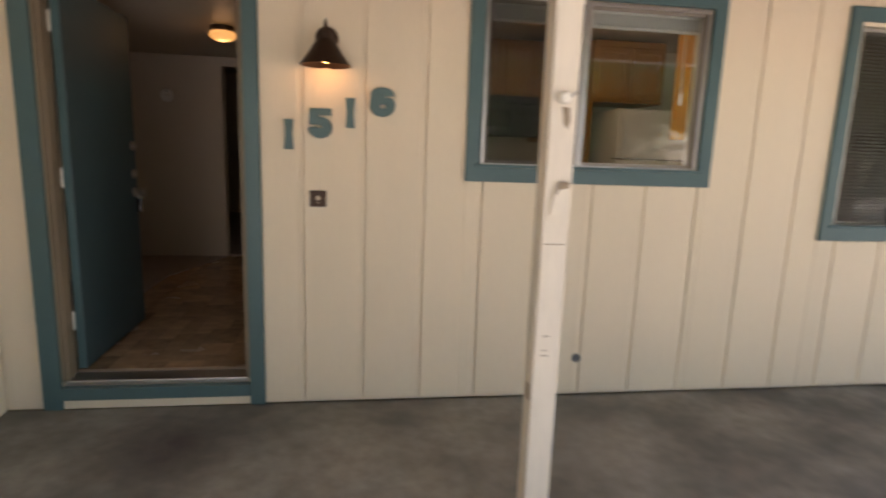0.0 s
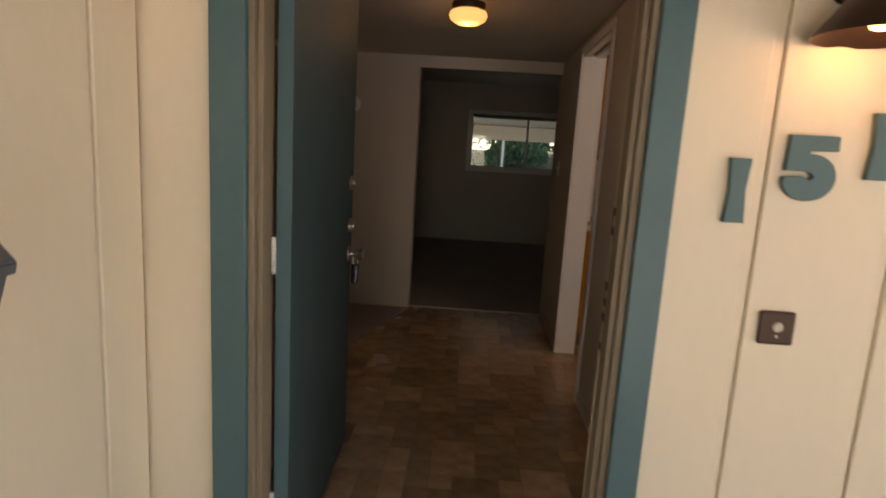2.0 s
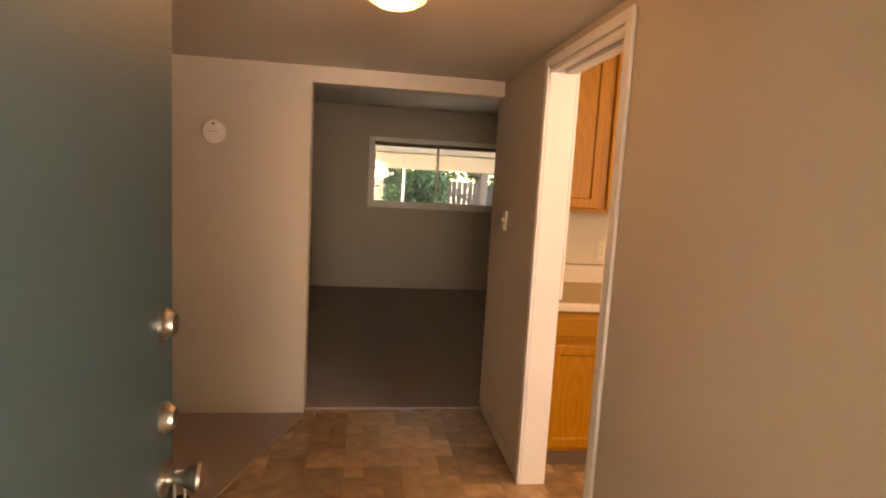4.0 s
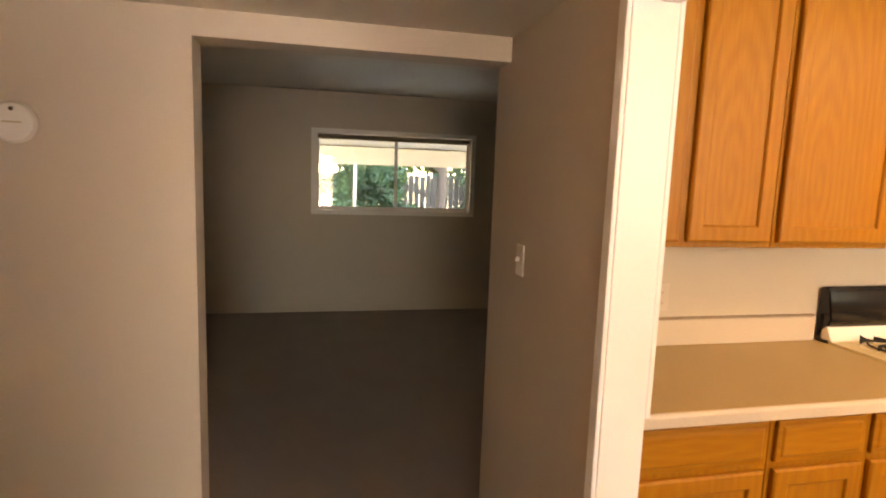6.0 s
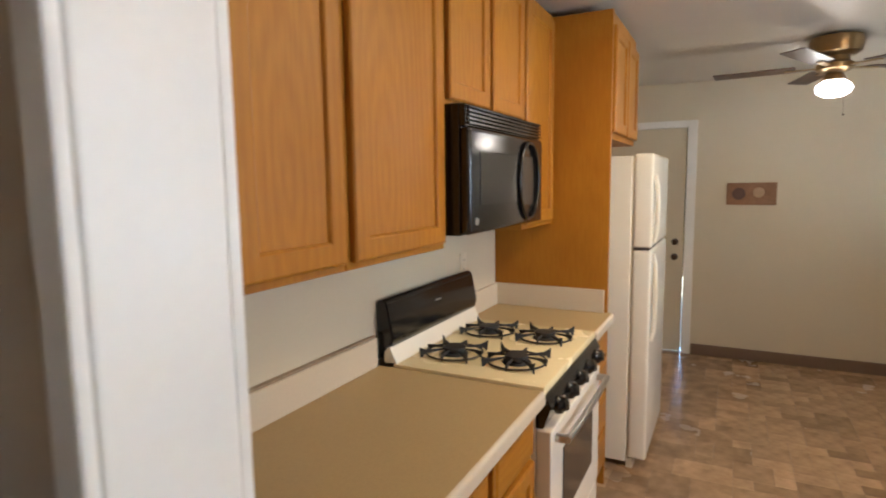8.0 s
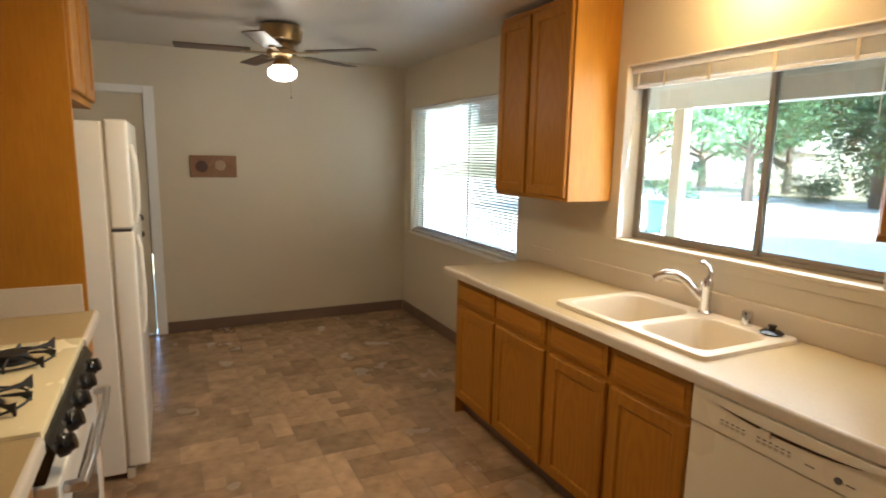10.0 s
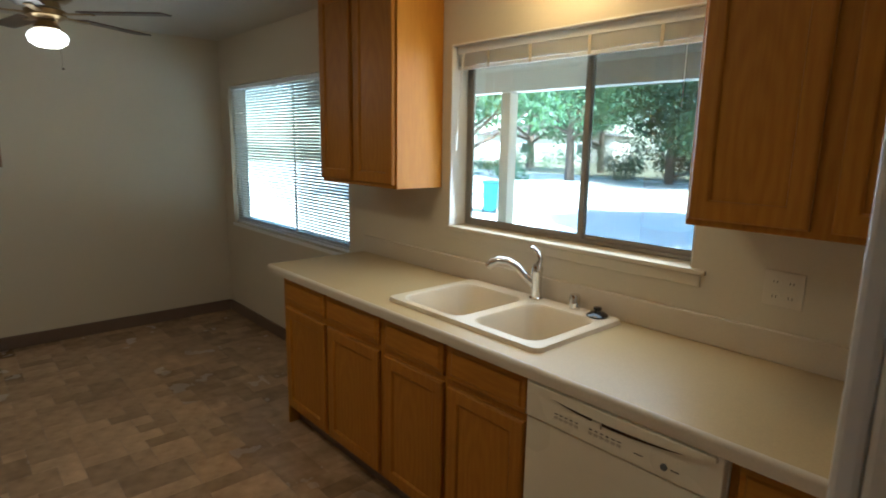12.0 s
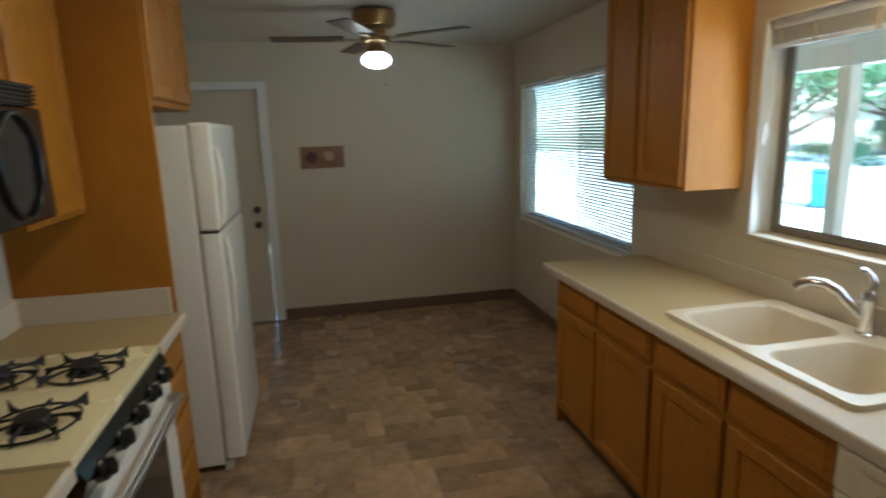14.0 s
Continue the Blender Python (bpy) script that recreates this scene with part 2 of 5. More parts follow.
for m in (LEAF, LEAF_DARK):
    n, link = m.node_tree.nodes, m.node_tree.links.new
    thin, mix = n.new("ShaderNodeBsdfTranslucent"), n.new("ShaderNodeMixShader")
    thin.inputs["Color"].default_value, mix.inputs[0].default_value = (0.12, 0.22, 0.05, 1), 0.35
    link(n["Principled BSDF"].outputs[0], mix.inputs[1])
    link(thin.outputs[0], mix.inputs[2])
    link(mix.outputs[0], n["Material Output"].inputs["Surface"])


def stain(mat, x, y, radius, colour, strength):
    """A dark worn patch with a ragged rim at one place of a floor."""
    n, link = mat.node_tree.nodes, mat.node_tree.links.new
    tex, off, size, warp = n.new("ShaderNodeTexCoord"), n.new("ShaderNodeVectorMath"), n.new("ShaderNodeVectorMath"), n.new("ShaderNodeTexNoise")
    off.inputs[1].default_value, size.operation = (x, y, 0), "LENGTH"
    off.operation = "SUBTRACT"
    warp.inputs["Scale"].default_value, warp.inputs["Detail"].default_value = 4.0, 5
    link(tex.outputs["Object"], off.inputs[0])
    link(off.outputs[0], size.inputs[0])
    link(tex.outputs["Object"], warp.inputs["Vector"])
    add, span, mix = n.new("ShaderNodeMath"), n.new("ShaderNodeMapRange"), n.new("ShaderNodeMix")
    add.operation = "MULTIPLY_ADD"
    add.inputs[1].default_value = radius * 1.2
    link(warp.outputs["Fac"], add.inputs[0])
    link(size.outputs["Value"], add.inputs[2])
    span.inputs["From Min"].default_value, span.inputs["From Max"].default_value = radius * 0.7, radius * 1.7
    span.inputs["To Min"].default_value, span.inputs["To Max"].default_value = strength, 0.0
    link(add.outputs[0], span.inputs["Value"])
    mix.data_type = "RGBA"
    b = n["Principled BSDF"]
    link(b.inputs["Base Color"].links[0].from_socket, mix.inputs["A"])
    mix.inputs["B"].default_value = (*colour, 1)
    link(span.outputs["Result"], mix.inputs["Factor"])
    link(mix.outputs["Result"], b.inputs["Base Color"])


stain(CONCRETE, -0.45, -0.42, 0.40, (0.030, 0.028, 0.032), 0.8)
stain(CONCRETE, 1.6, -0.5, 0.5, (0.27, 0.24, 0.20), 0.5)
ROAD = material("pale_driveway_concrete", (0.66, 0.645, 0.615), 0.85, grain=0.25, grain_scale=12, bump=0.2, blotch=0.25, blotch_scale=0.5)
EARTH = material("dry_lawn_ground", (0.20, 0.185, 0.11), 0.95, grain=0.5, grain_scale=9, bump=0.5, blotch=0.5, blotch_scale=0.6)
FENCE = material("weathered_fence_board", (0.13, 0.11, 0.09), 0.85, grain=0.5, grain_scale=20, stretch=(4, 4, 0.6), vary=0.2)
HOUSE = material("neighbour_house_paint", (0.55, 0.50, 0.43), 0.8, grain=0.1, grain_scale=10, blotch=0.15)
ROOF = material("roof_shingle", (0.14, 0.12, 0.11), 0.9, grain=0.4, grain_scale=25, bump=0.4)
BINPLASTIC = material("teal_bin_plastic", (0.02, 0.12, 0.14), 0.5, grain=0.1, grain_scale=20)
IVORY = material("ivory_plate_plastic", (0.64, 0.56, 0.43), 0.45, grain=0.03, grain_scale=30)
INK = material("dark_print", (0.05, 0.04, 0.035), 0.6)
PLATE = material("almond_plate_plastic", (0.55, 0.48, 0.36), 0.4, grain=0.03, grain_scale=30)

# ---- building helpers ----


def solid(bm, x0, x1, y0, y1, z0, z1):
    """A block in bm, between two corners."""
    v = [bm.verts.new((x, y, z)) for x in (x0, x1) for y in (y0, y1) for z in (z0, z1)]
    for q in ((0, 1, 3, 2), (4, 6, 7, 5), (0, 4, 5, 1), (2, 3, 7, 6), (0, 2, 6, 4), (1, 5, 7, 3)):
        bm.faces.new([v[i] for i in q])
    return v


def blocks(*boxes, bevel=0.0, steps=2):
    bm = bmesh.new()
    for b in boxes:
        solid(bm, *b)
    bmesh.ops.recalc_face_normals(bm, faces=bm.faces[:])
    if bevel:
        bmesh.ops.bevel(bm, geom=bm.edges[:], offset=bevel, segments=steps, affect="EDGES", profile=0.6)
    return bm


def ring(x0, x1, z0, z1, w, y0, y1, bevel=0.003):
    """One rectangular frame of width w in the x, z plane, between y0 and y1."""
    bm = bmesh.new()
    loops = [[bm.verts.new((x, y, z)) for x, z in ((a, c), (b, c), (b, d), (a, d))] for y in (y0, y1)
             for a, b, c, d in ((x0, x1, z0, z1), (x0 + w, x1 - w, z0 + w, z1 - w))]
    fo, fi, bo, bi = loops
    for i in range(4):
        j = (i + 1) % 4
        for q in ((fo[i], fo[j], fi[j], fi[i]), (bo[i], bi[i], bi[j], bo[j]), (fo[i], bo[i], bo[j], fo[j]), (fi[i], fi[j], bi[j], bi[i])):
            bm.faces.new(q)
    bmesh.ops.recalc_face_normals(bm, faces=bm.faces[:])
    if bevel:
        bmesh.ops.bevel(bm, geom=[e for e in bm.edges if e.calc_face_angle(0) > 0.5], offset=bevel, segments=2, affect="EDGES")
    return bm


def lathe(profile, steps=24, m=None):
    """A turned solid from (radius, height) pairs round z."""
    bm = bmesh.new()
    rings = [[bm.verts.new((r * math.cos(2 * math.pi * k / steps), r * math.sin(2 * math.pi * k / steps), z)) for k in range(steps)] if r > 1e-5
             else [bm.verts.new((0, 0, z))] for r, z in profile]
    for a, b in zip(rings, rings[1:]):
        for k in range(steps):
            j = (k + 1) % steps
            if len(a) == 1:
                bm.faces.new((a[0], b[k], b[j]))
            elif len(b) == 1:
                bm.faces.new((a[k], b[0], a[j]))
            else:
                bm.faces.new((a[k], b[k], b[j], a[j]))
    for ring in (rings[0], rings[-1]):
        if len(ring) > 1:
            bm.faces.new(ring)
    bmesh.ops.recalc_face_normals(bm, faces=bm.faces[:])
    if m is not None:
        bm.transform(m)
    return bm


def pipe(points, radius, steps=10, taper=None):
    """A round bar along points."""
    bm = bmesh.new()
    pts = [Vector(p) for p in points]
    rings = []
    for i, p in enumerate(pts):
        way = (pts[min(i + 1, len(pts) - 1)] - pts[max(i - 1, 0)]).normalized()
        side = way.orthogonal().normalized() if not rings else (old - way * old.dot(way)).normalized()
        old = side
        up = way.cross(side)
        r = radius if taper is None else radius + (taper - radius) * i / (len(pts) - 1)
        rings.append([bm.verts.new(p + r * (math.cos(2 * math.pi * k / steps) * side + math.sin(2 * math.pi * k / steps) * up)) for k in range(steps)])
    for a, b in zip(rings, rings[1:]):
        for k in range(steps):
            bm.faces.new((a[k], a[(k + 1) % steps], b[(k + 1) % steps], b[k]))
    bm.faces.new(rings[0])
    bm.faces.new(rings[-1])
    bmesh.ops.recalc_face_normals(bm, faces=bm.faces[:])
    return bm


def prism(outline, depth, m=None, bevel=0.0):
    """An outline in x, z pulled along y by depth."""
    bm = bmesh.new()
    a = [bm.verts.new((x, 0, z)) for x, z in outline]
    b = [bm.verts.new((x, depth, z)) for x, z in outline]
    bm.faces.new(a)
    bm.faces.new(b)
    for i in range(len(a)):
        j = (i + 1) % len(a)
        bm.faces.new((a[i], a[j], b[j], b[i]))
    bmesh.ops.recalc_face_normals(bm, faces=bm.faces[:])
    if bevel:
        bmesh.ops.bevel(bm, geom=bm.edges[:], offset=bevel, segments=2, affect="EDGES")
    if m is not None:
        bm.transform(m)
    return bm


def joined(*parts):
    bm = bmesh.new()
    for p in parts:
        me = bpy.data.meshes.new("part")
        p.to_mesh(me)
        bm.from_mesh(me)
        bpy.data.meshes.remove(me)
        p.free()
    return bm


def part(name, bm, mat, parent=None, label="", smooth=False):
    """One mesh object out of bm, under parent where one is given."""
    me = bpy.data.meshes.new(name)
    bm.to_mesh(me)
    bm.free()
    me.materials.append(mat)
    if smooth:
        for f in me.polygons:
            f.use_smooth = True
        me.set_sharp_from_angle(angle=radians(38))
    ob = new(name, me)
    ob.parent = parent
    if label:
        ob["label"] = label
    return ob


def again(ob, m, parent=None):
    """Another object on the same mesh, at m."""
    o = new(ob.name.split(".")[0], ob.data)
    o.parent = parent or ob.parent
    o.matrix_basis = m
    return o


def thing(name, label, category, group="", m=None, kind=""):
    e = new(name)
    e.empty_display_size = 0.1
    if m is not None:
        e.matrix_basis = m
    return tagged(e, label, category, group, kind)


def structure(name, bm, mat, label, category="wall", parent=None, smooth=False):
    return tagged(part(name, bm, mat, parent, smooth=smooth), label, category, kind="structure")


def panel_with_holes(axis, at0, at1, u0, u1, z0, z1, holes):
    """Blocks that fill a wall along an axis ('x': runs along x, thick in y) but for its holes (u0, u1, z0, z1)."""
    cuts = sorted({u0, u1, *(h[0] for h in holes), *(h[1] for h in holes)})
    out = []
    for a, b in zip(cuts, cuts[1:]):
        spans, low = [], z0
        for h in sorted((h for h in holes if h[0] <= a and h[1] >= b), key=lambda h: h[2]):
            spans.append((low, h[2]))
            low = h[3]
        spans.append((low, z1))
        for lo, hi in spans:
            if hi - lo > 1e-4:
                out.append((a, b, at0, at1, lo, hi) if axis == "x" else (at0, at1, a, b, lo, hi))
    return out

# ---- setting: ground, floors, walls, ceilings ----
PATIO, CEIL, HALLCEIL = -0.165, 2.42, 2.112
structure("ground", blocks((-150, 150, -150, 150, -0.9, -0.26)), EARTH, "dry lawn and bare earth round the house", "ground")
structure("driveway", blocks((-6, 45, -24.5, -1.75, -0.5, -0.215)), ROAD, "pale sunlit concrete driveway before the house", "driveway")
structure("porch_floor", blocks((-1.5, 6.4, -1.75, -0.001, -0.6, PATIO), bevel=0.008), CONCRETE, "dark stained concrete porch slab", "porch floor")
structure("back_patio", blocks((-6, 6, 7.66, 11.5, -0.6, -0.12)), ROAD, "pale concrete back patio slab", "patio")

FRONT = [(-1.10, -0.15, -0.03, 2.03), (1.06, 2.33, 1.165, 2.05), (3.28, 5.18, 0.85, 2.03)]
wall_front = structure("wall_front", blocks(*panel_with_holes("x", 0.016, 0.14, -2.2, 5.58, -0.165, 2.75, FRONT)), KITCHENPAINT, "pale painted front house wall, cream siding outside")
structure("wall_side_porch", blocks((-1.50, -1.372, -4.2, 0.0, -0.165, 2.75)), SIDING, "cream siding side wall of the porch")
structure("wall_hall_left", blocks((-2.18, -2.06, 0.14, 3.345, 0, CEIL)), WALLPAINT, "greige painted hall wall")
structure("wall_hall_end", blocks(*panel_with_holes("x", 3.345, 3.495, -2.18, 0.26, 0, 2.42, [(-1.015, 0.135, -1, 2.02)])), WALLPAINT, "greige hall wall with a wide cased opening")
structure("wall_hall_kitchen", blocks(*panel_with_holes("y", 0.135, 0.26, 0.14, 3.345, 0, CEIL, [(1.690, 2.497, -1, 2.045)])), WALLPAINT, "greige wall between hall and kitchen")
structure("wall_stove", blocks((0.26, 3.80, 3.21, 3.496, 0, CEIL), (3.80, 5.505, 3.28, 3.496, 0, CEIL)), KITCHENPAINT, "pale kitchen wall behind the stove")
structure("wall_dining", blocks(*panel_with_holes("y", 5.357, 5.505, 0.14, 3.28, 0, CEIL, [(2.425, 3.235, -1, 2.04)])), KITCHENPAINT, "pale dining wall with the side door")
structure("wall_room_left", blocks((-2.0, -1.88, 3.495, 7.49, 0, CEIL)), WALLPAINT, "greige living room wall")
structure("wall_room_right", blocks((2.6, 2.72, 3.495, 7.49, 0, CEIL)), WALLPAINT, "greige living room wall")
structure("wall_room_back", blocks(*panel_with_holes("x", 7.49, 7.63, -2.0, 2.72, -0.12, 2.6, [(-0.595, 1.145, 1.150, 1.985)])), WALLPAINT, "greige living room wall with a slider window")
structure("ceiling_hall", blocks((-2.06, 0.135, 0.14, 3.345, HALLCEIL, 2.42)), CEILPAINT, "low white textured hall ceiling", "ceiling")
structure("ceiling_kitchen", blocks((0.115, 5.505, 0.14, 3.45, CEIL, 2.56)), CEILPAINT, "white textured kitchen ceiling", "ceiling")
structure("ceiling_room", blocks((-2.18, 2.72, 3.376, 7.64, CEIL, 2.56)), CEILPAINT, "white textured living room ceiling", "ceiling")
structure("carpet_room", blocks((-1.88, 2.6, 3.42, 7.50, -0.12, 0.012)), CARPET, "taupe cut-pile carpet", "carpet")
structure("floor", blocks((-2.06, 0.26, 0.137, 3.42, -0.13, -0.0012), (0.26, 5.375, 0.14, 3.28, -0.13, -0.0012)), GROUT, "brown patchwork vinyl floor", "floor")
bm = bmesh.new()
outline = [(-2.06, 0.14), (-1.30, 0.14), (-1.33, 2.35), (-1.015, 3.345), (-2.06, 3.345)]
lo, hi = [bm.verts.new((x, y, -0.002)) for x, y in outline], [bm.verts.new((x, y, 0.012)) for x, y in outline]
bm.faces.new(hi)
for i in range(5):
    bm.faces.new((lo[i], lo[(i + 1) % 5], hi[(i + 1) % 5], hi[i]))
bmesh.ops.recalc_face_normals(bm, faces=bm.faces[:])
structure("carpet_hall", bm, CARPET, "taupe carpet beside the vinyl entry", "carpet")
structure("roof", blocks((-2.6, 6.2, -0.02, 7.8, 2.76, 2.95)), ROOF, "brown shingle roof", "roof")
# overhang past the beam is unseen, lengthened to shade the upper front wall
structure("porch_ceiling", blocks((-2.6, 6.2, -2.35, 0.10, 2.36, 2.44)), PORCHWOOD, "brown board porch ceiling", "ceiling")
structure("porch_beam", blocks((-1.357, 6.2, -1.28, -1.16, 1.962, 2.359), bevel=0.006), TRIM, "white painted porch beam", "beam")
structure("patio_cover", prism([(7.64, 2.42), (11.3, 1.965), (11.3, 2.03), (7.64, 2.50)], 12, Matrix.Translation((-6, 0, 0)) @ Matrix(((0, 1, 0, 0), (1, 0, 0, 0), (0, 0, 1, 0), (0, 0, 0, 1)))), HOUSE, "pale patio cover over the back yard", "patio cover")
structure("patio_beam", blocks((-6, 6, 10.9, 11.05, 1.70, 1.99)), HOUSE, "pale patio beam", "beam")

# cove base along the dining side
structure("baseboard", joined(blocks((5.343, 5.3565, 0.154, 2.345, 0, 0.10), bevel=0.004), blocks((3.10, 5.342, 0.1405, 0.153, 0, 0.10), bevel=0.004)), COVE, "dark brown vinyl cove base", "baseboard")
structure("baseboard_hall", blocks((0.123, 0.1345, 0.25, 1.645, 0, 0.075), (0.123, 0.1345, 2.525, 3.343, 0, 0.075), bevel=0.003), WALLPAINT, "greige painted hall baseboard", "baseboard")


def casing(name, boxes, mat, label, parent=None, bevel=0.004):
    return structure(name, blocks(*boxes, bevel=bevel), mat, label, "trim", parent)


# cased opening from hall to kitchen
casing("trim_kitchen_opening", [(0.133, 0.262, 2.4800, 2.4985, 0, 2.03), (0.133, 0.262, 1.6880, 1.7050, 0, 2.03), (0.133, 0.17, 1.7050, 2.4800, 2.012, 2.0305), (0.205, 0.262, 1.7050, 2.4800, 2.012, 2.0305)],
       TRIM, "white painted jambs and pocket door slot")
casing("trim_kitchen_hallside", [(0.119, 0.1325, 2.4810, 2.5200, 0, 2.072), (0.119, 0.1325, 1.6500, 1.7040, 0, 2.072), (0.119, 0.1325, 1.7050, 2.4800, 2.0315, 2.072)], TRIM, "white painted door casing")
casing("trim_kitchen_inside", [(0.2625, 0.278, 2.4810, 2.5450, 0.95, 2.09), (0.2625, 0.278, 1.6250, 1.7040, 0, 2.09), (0.2625, 0.278, 1.7050, 2.4800, 2.0315, 2.09)], TRIM, "white painted door casing")
# closet casing on the hall's left wall
casing("trim_hall_closet", [(-2.0595, -2.035, 3.02, 3.08, 0, 2.07), (-2.0595, -2.04, 2.30, 3.0, 0, 2.05)], TAN, "tan closet door and casing in the hall")

# front siding boards, with a groove between each two
GROOVE, PITCH = 0.125, 0.3165


def siding_boards(parent, u0, u1, z0, z1, holes, place):
    made = {}
    k = math.floor((u0 - GROOVE) / PITCH)
    while GROOVE + k * PITCH < u1:
        a, b = max(u0, GROOVE + k * PITCH + 0.014), min(u1, GROOVE + (k + 1) * PITCH - 0.014)
        k += 1
        if b - a < 0.02:
            continue
        for x0, x1, y0, y1, lo, hi in panel_with_holes("x", 0, 0.014, a, b, z0, z1, [(max(a, h[0]), min(b, h[1]), h[2], h[3]) for h in holes if h[0] < b and h[1] > a]):
            lap = abs(x1 - b) < 0.001 and b < u1 - 0.03
            key = (round(x1 - x0, 3), round(lo, 3), round(hi, 3), lap)
            if key not in made:
                face = [(0, x1 - x0, 0, 0.0145, lo, hi)]
                if lap:  # thin shiplap tongue reaching almost to the next board
                    face.append((x1 - x0 - 0.002, x1 - x0 + 0.0235, 0.0045, 0.0144, lo + 0.001, hi - 0.001))
                made[key] = part("board", joined(*(blocks(f, bevel=0.003, steps=1) for f in face)), SIDING, parent)
                made[key].matrix_basis = place(x0)
            else:
                again(made[key], place(x0))


siding_boards(wall_front, -1.37, 5.58, -0.15, 2.36, [(-1.185, -0.075, -1, 2.11), (0.99, 2.40, 1.09, 2.12), (3.17, 5.29, 0.79, 2.12)], lambda x: pose(x, 0, 0))
siding_boards(bpy.data.objects["wall_side_porch"], -4.2, -0.016, -0.15, 2.36, [], lambda x: pose(-1.358, x, 0, 0, 0, 90))
structure("siding_backing", blocks(*panel_with_holes("x", 0.0146, 0.0159, -1.37, 5.58, -0.165, 2.36, FRONT)), SIDING, "cream siding in the grooves", "siding")

# ---- front door ----
casing("trim_front_door", [(-1.185, -1.096, -0.022, 0.0, -0.16, 2.11), (-0.152, -0.075, -0.022, 0.0, -0.16, 2.11), (-1.096, -0.152, -0.022, 0.0, 2.03, 2.11)], TEAL, "teal painted front door trim")
casing("door_sill", [(-1.096, -0.152, -0.03, 0.045, -0.105, -0.04)], TEAL, "teal painted wooden door sill")
casing("door_threshold", [(-1.085, -0.165, 0.012, 0.135, -0.039, -0.012)], ALU, "worn aluminium door threshold", bevel=0.006)
casing("door_kickboard", [(-1.096, -0.152, -0.006, 0.014, -0.16, -0.106)], SIDING, "cream board under the door sill")
casing("door_jamb", [(-1.10, -1.082, 0.0, 0.1405, -0.012, 2.03), (-0.168, -0.15, 0.0, 0.1405, -0.012, 2.03), (-1.082, -0.168, 0.0, 0.1405, 2.012, 2.03),
                     (-1.082, -1.068, 0.02, 0.075, -0.012, 2.012), (-0.182, -0.168, 0.02, 0.075, -0.012, 2.012), (-0.178, -0.168, 0.082, 0.092, -0.012, 2.012)], TAN, "tan painted door jamb with stop", bevel=0.003)
casing("trim_front_inside", [(-1.16, -1.10, 0.1406, 0.153, 0, 2.09), (-0.15, -0.09, 0.1406, 0.153, 0, 2.09), (-1.10, -0.15, 0.1406, 0.153, 2.031, 2.09)], TRIM, "white inside door casing")
casing("strike_plates", [(-0.1725, -0.1706, 0.112, 0.134, lo, hi) for a, b in ((0.84, 0.945), (0.965, 1.03), (1.157, 1.23)) for lo, hi in ((a, a + 0.022), (b - 0.022, b))] + [(-0.1725, -0.1706, 0.1345, 0.1375, a, b) for a, b in ((0.84, 0.945), (0.965, 1.03), (1.157, 1.23))], BRONZE, "dark metal strike plates", bevel=0.001)

casing("strike_edge", [(-0.1705, -0.1675, 0.114, 0.1402, 0.10, 1.95)], KITCHENPAINT, "chipped white edge of the door jamb", bevel=0.001)
door = thing("front_door", "teal painted flush front door standing open into the hall", "door", m=pose(-1.072, 0.128, 0, 0, 0, 1.5))
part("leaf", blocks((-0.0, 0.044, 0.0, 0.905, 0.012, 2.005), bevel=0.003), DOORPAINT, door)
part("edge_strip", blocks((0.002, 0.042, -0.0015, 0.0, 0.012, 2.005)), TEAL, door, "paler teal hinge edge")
for z in (0.28, 1.04, 1.80):
    part("hinge", joined(*[pipe([(-0.006, -0.005, z + q), (-0.006, -0.005, z + q + 0.024)], 0.0055) for q in (-0.05, -0.024, 0.002, 0.028)], blocks((-0.006, 0.002, -0.003, -0.0016, z - 0.05, z + 0.05))), ENAMEL, door, "paint-splashed butt hinge", smooth=True)
for z, big in ((0.90, True), (1.02, False), (1.20, False)):
    side = Matrix.Translation((0.044, 0.845, z)) @ Matrix.Rotation(radians(90), 4, "Y")
    if big:
        k = part("knob", lathe([(0, 0), (0.033, 0), (0.033, 0.006), (0.014, 0.010), (0.012, 0.028), (0.024, 0.050), (0.029, 0.064), (0.026, 0.070), (0, 0.071)], 20, side), NICKEL, door, "satin nickel door knob", True)
        part("lock_box", blocks((0.060, 0.088, 0.825, 0.865, z - 0.128, z - 0.042), bevel=0.008), BLACK, k, "black lock box")
        part("shackle", pipe([(0.064, 0.845, z - 0.045), (0.064, 0.845, z + 0.004), (0.068, 0.845, z + 0.016), (0.078, 0.845, z + 0.016), (0.082, 0.845, z + 0.004), (0.082, 0.845, z - 0.045)], 0.003, 8), NICKEL, k, "bright shackle", True)
    else:
        part("deadbolt", lathe([(0, 0), (0.030, 0), (0.030, 0.007), (0.022, 0.014), (0.020, 0.022), (0, 0.023)], 20, side), NICKEL, door, "round nickel deadbolt", True)

# ---- windows ----


def slider_window(name, x0, x1, z0, z1, y, split, mat, label, deep=0.03):
    """An aluminium horizontal slider in the plane y: outer frame, two sashes, two panes."""
    w = thing(name, label, "window", kind="structure")
    f = 0.016
    part("window_frame", ring(x0, x1, z0, z1, f, y, y + deep), mat, w)
    for a, b, d in ((x0 + f, split + 0.018, 0.004), (split - 0.018, x1 - f, 0.016)):
        s, yy = 0.020, y + d
        sash = part("sash", ring(a, b, z0 + f, z1 - f, s, yy, yy + 0.011), mat, w)
        pane = part("pane", blocks((a + s, b - s, yy + 0.004, yy + 0.007, z0 + f + s, z1 - f - s)), GLASS, sash)
        pane.visible_shadow = False
    return w


